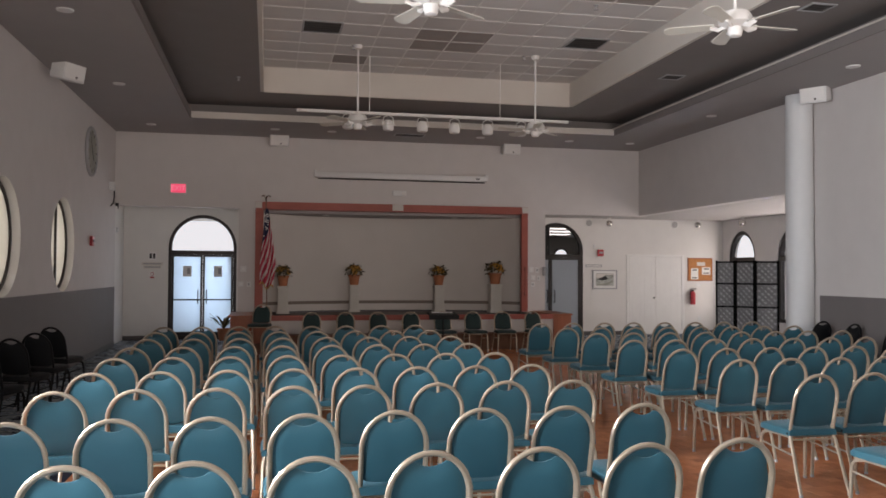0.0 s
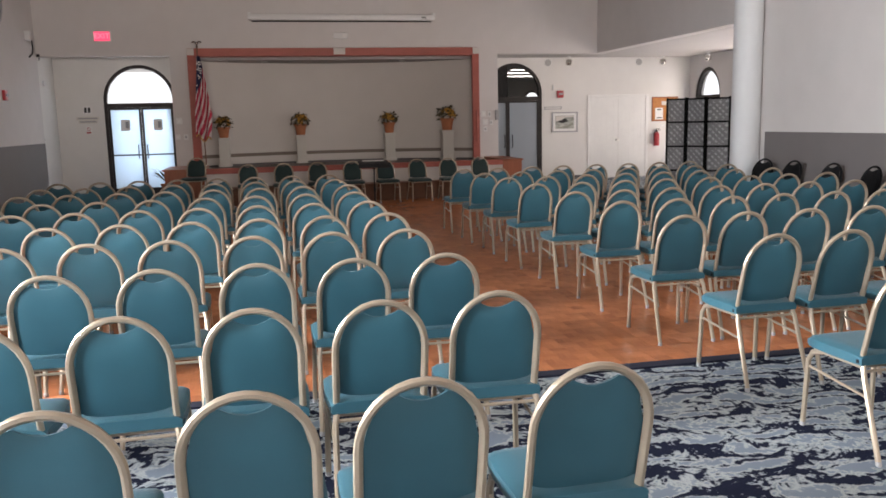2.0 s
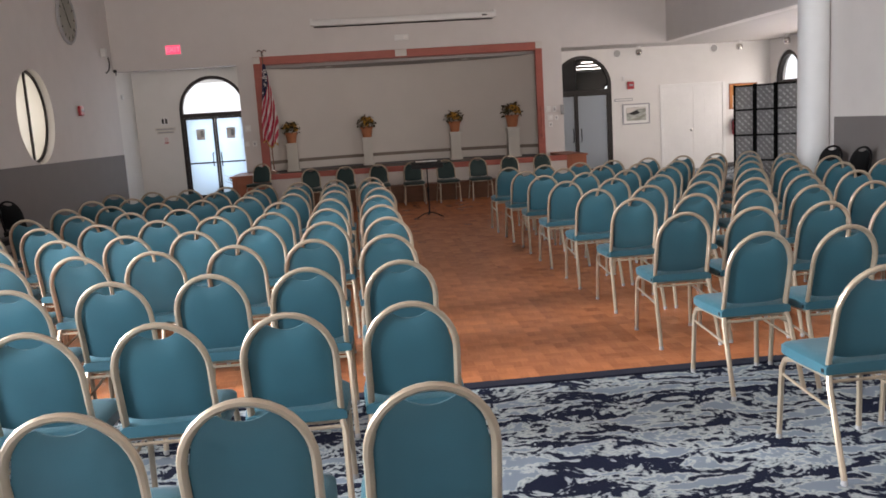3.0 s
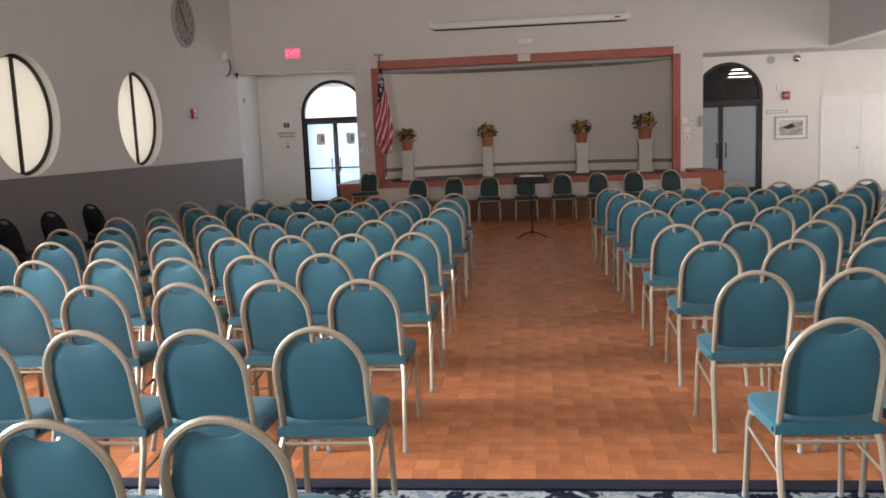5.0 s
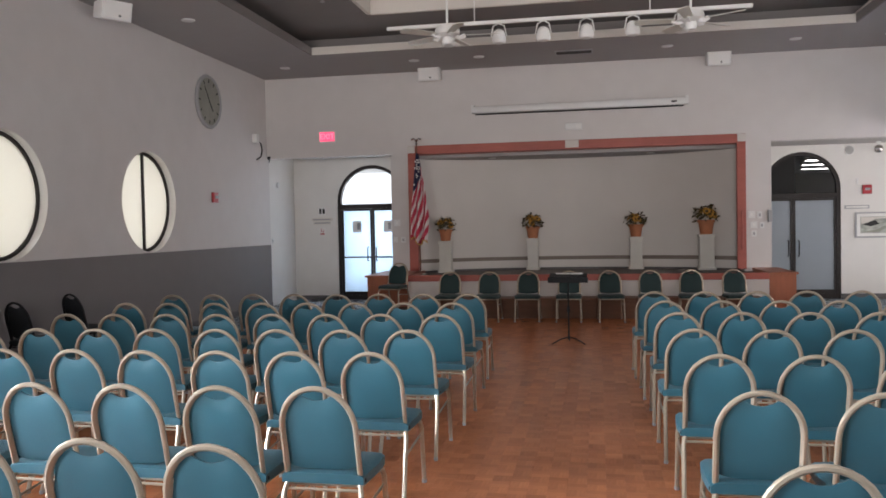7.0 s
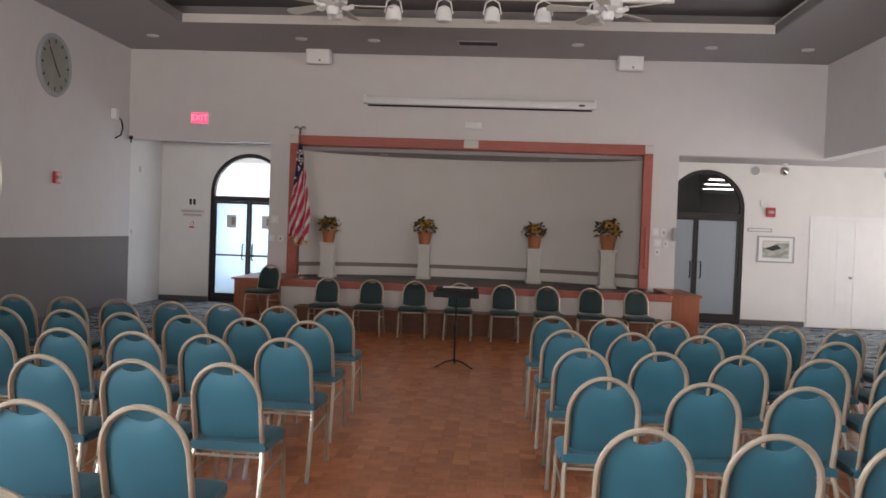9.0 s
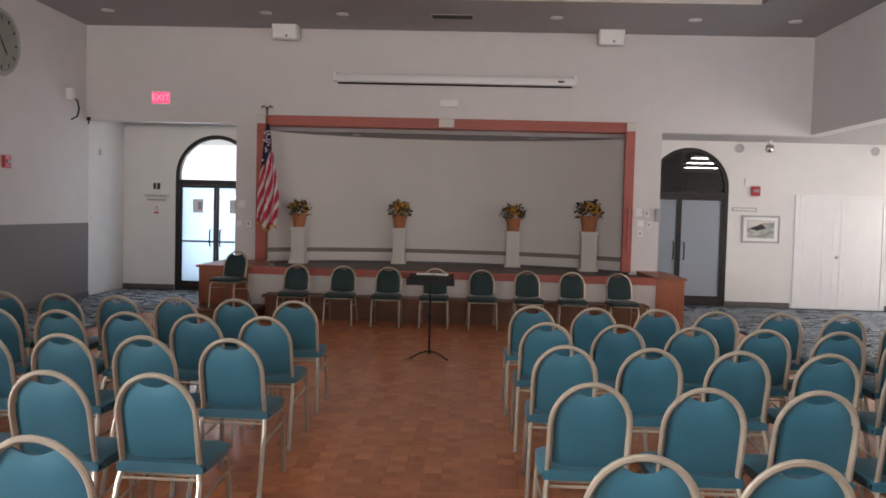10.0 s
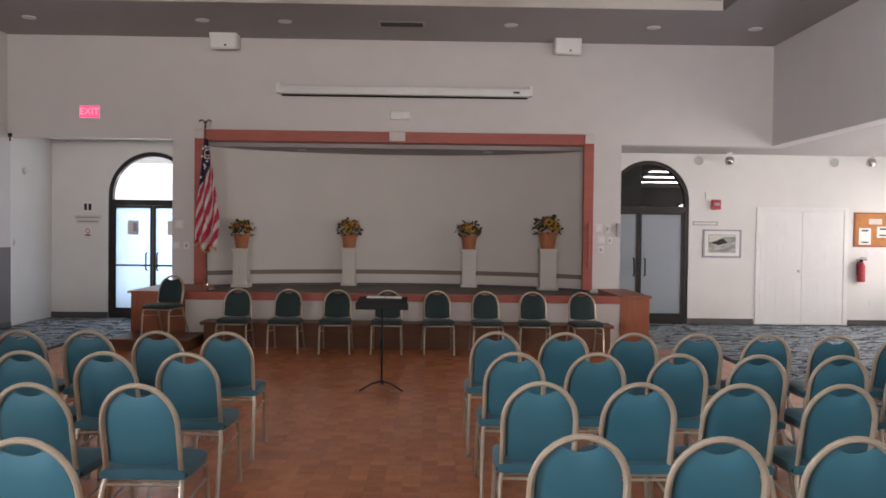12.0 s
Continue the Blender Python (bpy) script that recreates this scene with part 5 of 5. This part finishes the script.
for x in (-1.22, 1.18):
    part("rod", S().tube([(x, 0, 0.02), (x, 0, ZT - 4.45)], 0.008, 6), M_WHITE, tb)
for x in (-1.60, -0.88, -0.26, 0.33, 0.95, 1.59):
    h = part("spot_lamp", S().lathe([(0.03, -0.10), (0.075, -0.13), (0.095, -0.20), (0.10, -0.26), (0.085, -0.29), (0.05, -0.30)], (x, 0.02, 0), 18), M_WHITE, tb, "round white spot lamp", smooth=True)
    part("yoke", S().tube([(x, 0, -0.02), (x - 0.08, 0, -0.06), (x - 0.11, 0.01, -0.20)], 0.009, 6).tube([(x, 0, -0.02), (x + 0.08, 0, -0.06), (x + 0.11, 0.01, -0.20)], 0.009, 6), M_WHITE, h)
    part("cable", S().tube([(x - 0.03, 0.02, -0.03), (x - 0.07, 0.05, -0.10), (x, 0.06, -0.13)], 0.006, 5), M_BLACK, h)


def vent(x, y, z, w, d, slats, label):
    v = thing("ceiling_vent", label, "vent", "ceiling vents", at=pose(x, y, z))
    part("frame", S().ring([(-w / 2, -d / 2), (w / 2, -d / 2), (w / 2, d / 2), (-w / 2, d / 2)], [(-w / 2 - 0.03, -d / 2 - 0.03), (w / 2 + 0.03, -d / 2 - 0.03), (w / 2 + 0.03, d / 2 + 0.03), (-w / 2 - 0.03, d / 2 + 0.03)], lambda a, b, c: (a, b, c), -0.015, -0.001), M_GREYP, v)
    part("backing", S().box(-w / 2, w / 2, -d / 2, d / 2, -0.006, -0.001), M_BLACK, v)
    for k in range(slats):
        q = -d / 2 + d * (k + 0.5) / slats
        part("slat", S().box(-w / 2, w / 2, q - d / slats * 0.28, q + d / slats * 0.28, -0.013, -0.008), M_DARKGRILLE, v)


vent(3.30, 17.95, ZC, 0.62, 0.26, 5, "dark ceiling vent grille in the perimeter ceiling")
vent(1.07, 13.0, ZT - 0.007, 0.56, 0.56, 5, "square dark ceiling vent among the tiles")
vent(5.42, 12.95, ZT - 0.007, 0.56, 0.56, 5, "square dark ceiling vent among the tiles")
vent(-0.20, 9.7, ZP, 0.25, 0.32, 4, "small pale vent in the recessed ceiling band")
vent(7.0, 13.0, ZP, 0.30, 0.25, 4, "small dark vent in the recessed ceiling band")
vent(7.0, 9.2, ZP, 0.30, 0.25, 4, "small dark vent in the recessed ceiling band")
for x, y, z in ((2.05, 10.2, ZT), (4.83, 11.1, ZT), (1.66, 14.0, ZT), (4.68, 14.0, ZT), (-0.25, 14.7, ZP)):
    hd = thing("sprinkler", "small dark ceiling sprinkler head", "sprinkler", at=pose(x, y, z - 0.002))
    part("rose", S().lathe([(0.04, 0), (0.035, -0.015), (0.012, -0.02), (0.012, -0.06)], seg=12), M_GREYP, hd, smooth=True)
    part("deflector", S().lathe([(0.035, -0.06), (0.035, -0.066)], seg=12), M_GREYP, hd)
for x, y in ((-2.05, 10.3), (-2.1, 14.15), (8.55, 14.4), (8.55, 10.5), (-2.1, 17.9), (0.4, 17.9), (1.6, 17.9), (4.9, 17.9), (7.0, 17.9), (8.5, 17.9)):
    dl = thing("downlight", "small white recessed downlight, unlit", "light", "recessed downlights", at=pose(x, y, ZC))
    part("ring", S().lathe([(0.065, -0.001), (0.10, -0.001), (0.095, -0.014), (0.06, -0.016)], seg=18), M_PLASTIC, dl, smooth=True)
    part("baffle", S().lathe([(0.055, -0.002), (0.058, -0.010)], seg=14), M_PAPER, dl)

# ---- parquet floor, laid on the carpet's level ----
pj = thing("parquet_floor", "orange-brown finger parquet dance floor with worn gloss", "floor", kind="structure")
part("bed", S().box(PX0, PX1, PY0, PY1, -0.010, -0.004), M_JOINT, pj)
part("border", S().box(PX0 - 0.12, PX1 + 0.12, PY0 - 0.10, PY0, -0.010, 0.003).box(PX0 - 0.10, PX0, PY0, PY1, -0.010, 0.003).box(PX1, PX1 + 0.10, PY0, PY1, -0.010, 0.003), M_NAVY, pj, "navy carpet border strip")
BQ = 0.118
sxy = {True: S(), False: S()}
near = []
for i in range(int((PX1 - PX0) / BQ)):
    for j in range(int((PY1 - PY0) / BQ)):
        x, y = PX0 + (i + 0.5) * BQ, PY0 + (j + 0.5) * BQ
        if 2.85 < x < 4.0 and 5.0 < y < 8.6:
            near.append((x, y, (i + j) % 2))
            continue
        g = BQ / 2 - 0.00015
        zt = rng.uniform(-0.0004, 0.0004)
        sxy[(i + j) % 2 == 0].add([(x - g, y - g, -0.004), (x + g, y - g, -0.004), (x + g, y + g, -0.004), (x - g, y + g, -0.004), (x - g + 0.0002, y - g + 0.0002, zt), (x + g - 0.0002, y - g + 0.0002, zt), (x + g - 0.0002, y + g - 0.0002, zt), (x - g + 0.0002, y + g - 0.0002, zt)],
                                   [(4, 5, 6, 7), (0, 1, 5, 4), (1, 2, 6, 5), (2, 3, 7, 6), (3, 0, 4, 7)])
part("parquet_blocks", sxy[True], M_PARQX, pj, kind="stuff")
part("parquet_blocks", sxy[False], M_PARQY, pj, kind="stuff")
g = BQ / 2 - 0.00015
bk = S().add([(-g, -g, -0.004), (g, -g, -0.004), (g, g, -0.004), (-g, g, -0.004), (-g + 0.0002, -g + 0.0002, 0), (g - 0.0002, -g + 0.0002, 0), (g - 0.0002, g - 0.0002, 0), (-g + 0.0002, g - 0.0002, 0)],
             [(4, 5, 6, 7), (0, 1, 5, 4), (1, 2, 6, 5), (2, 3, 7, 6), (3, 0, 4, 7)]).mesh("parquet_block", M_PARQO)
for x, y, k in near:
    b = new("parquet_block", bk)
    b.parent = pj
    b.matrix_basis = pose(x, y, 0, 0, 0, 90 * k)
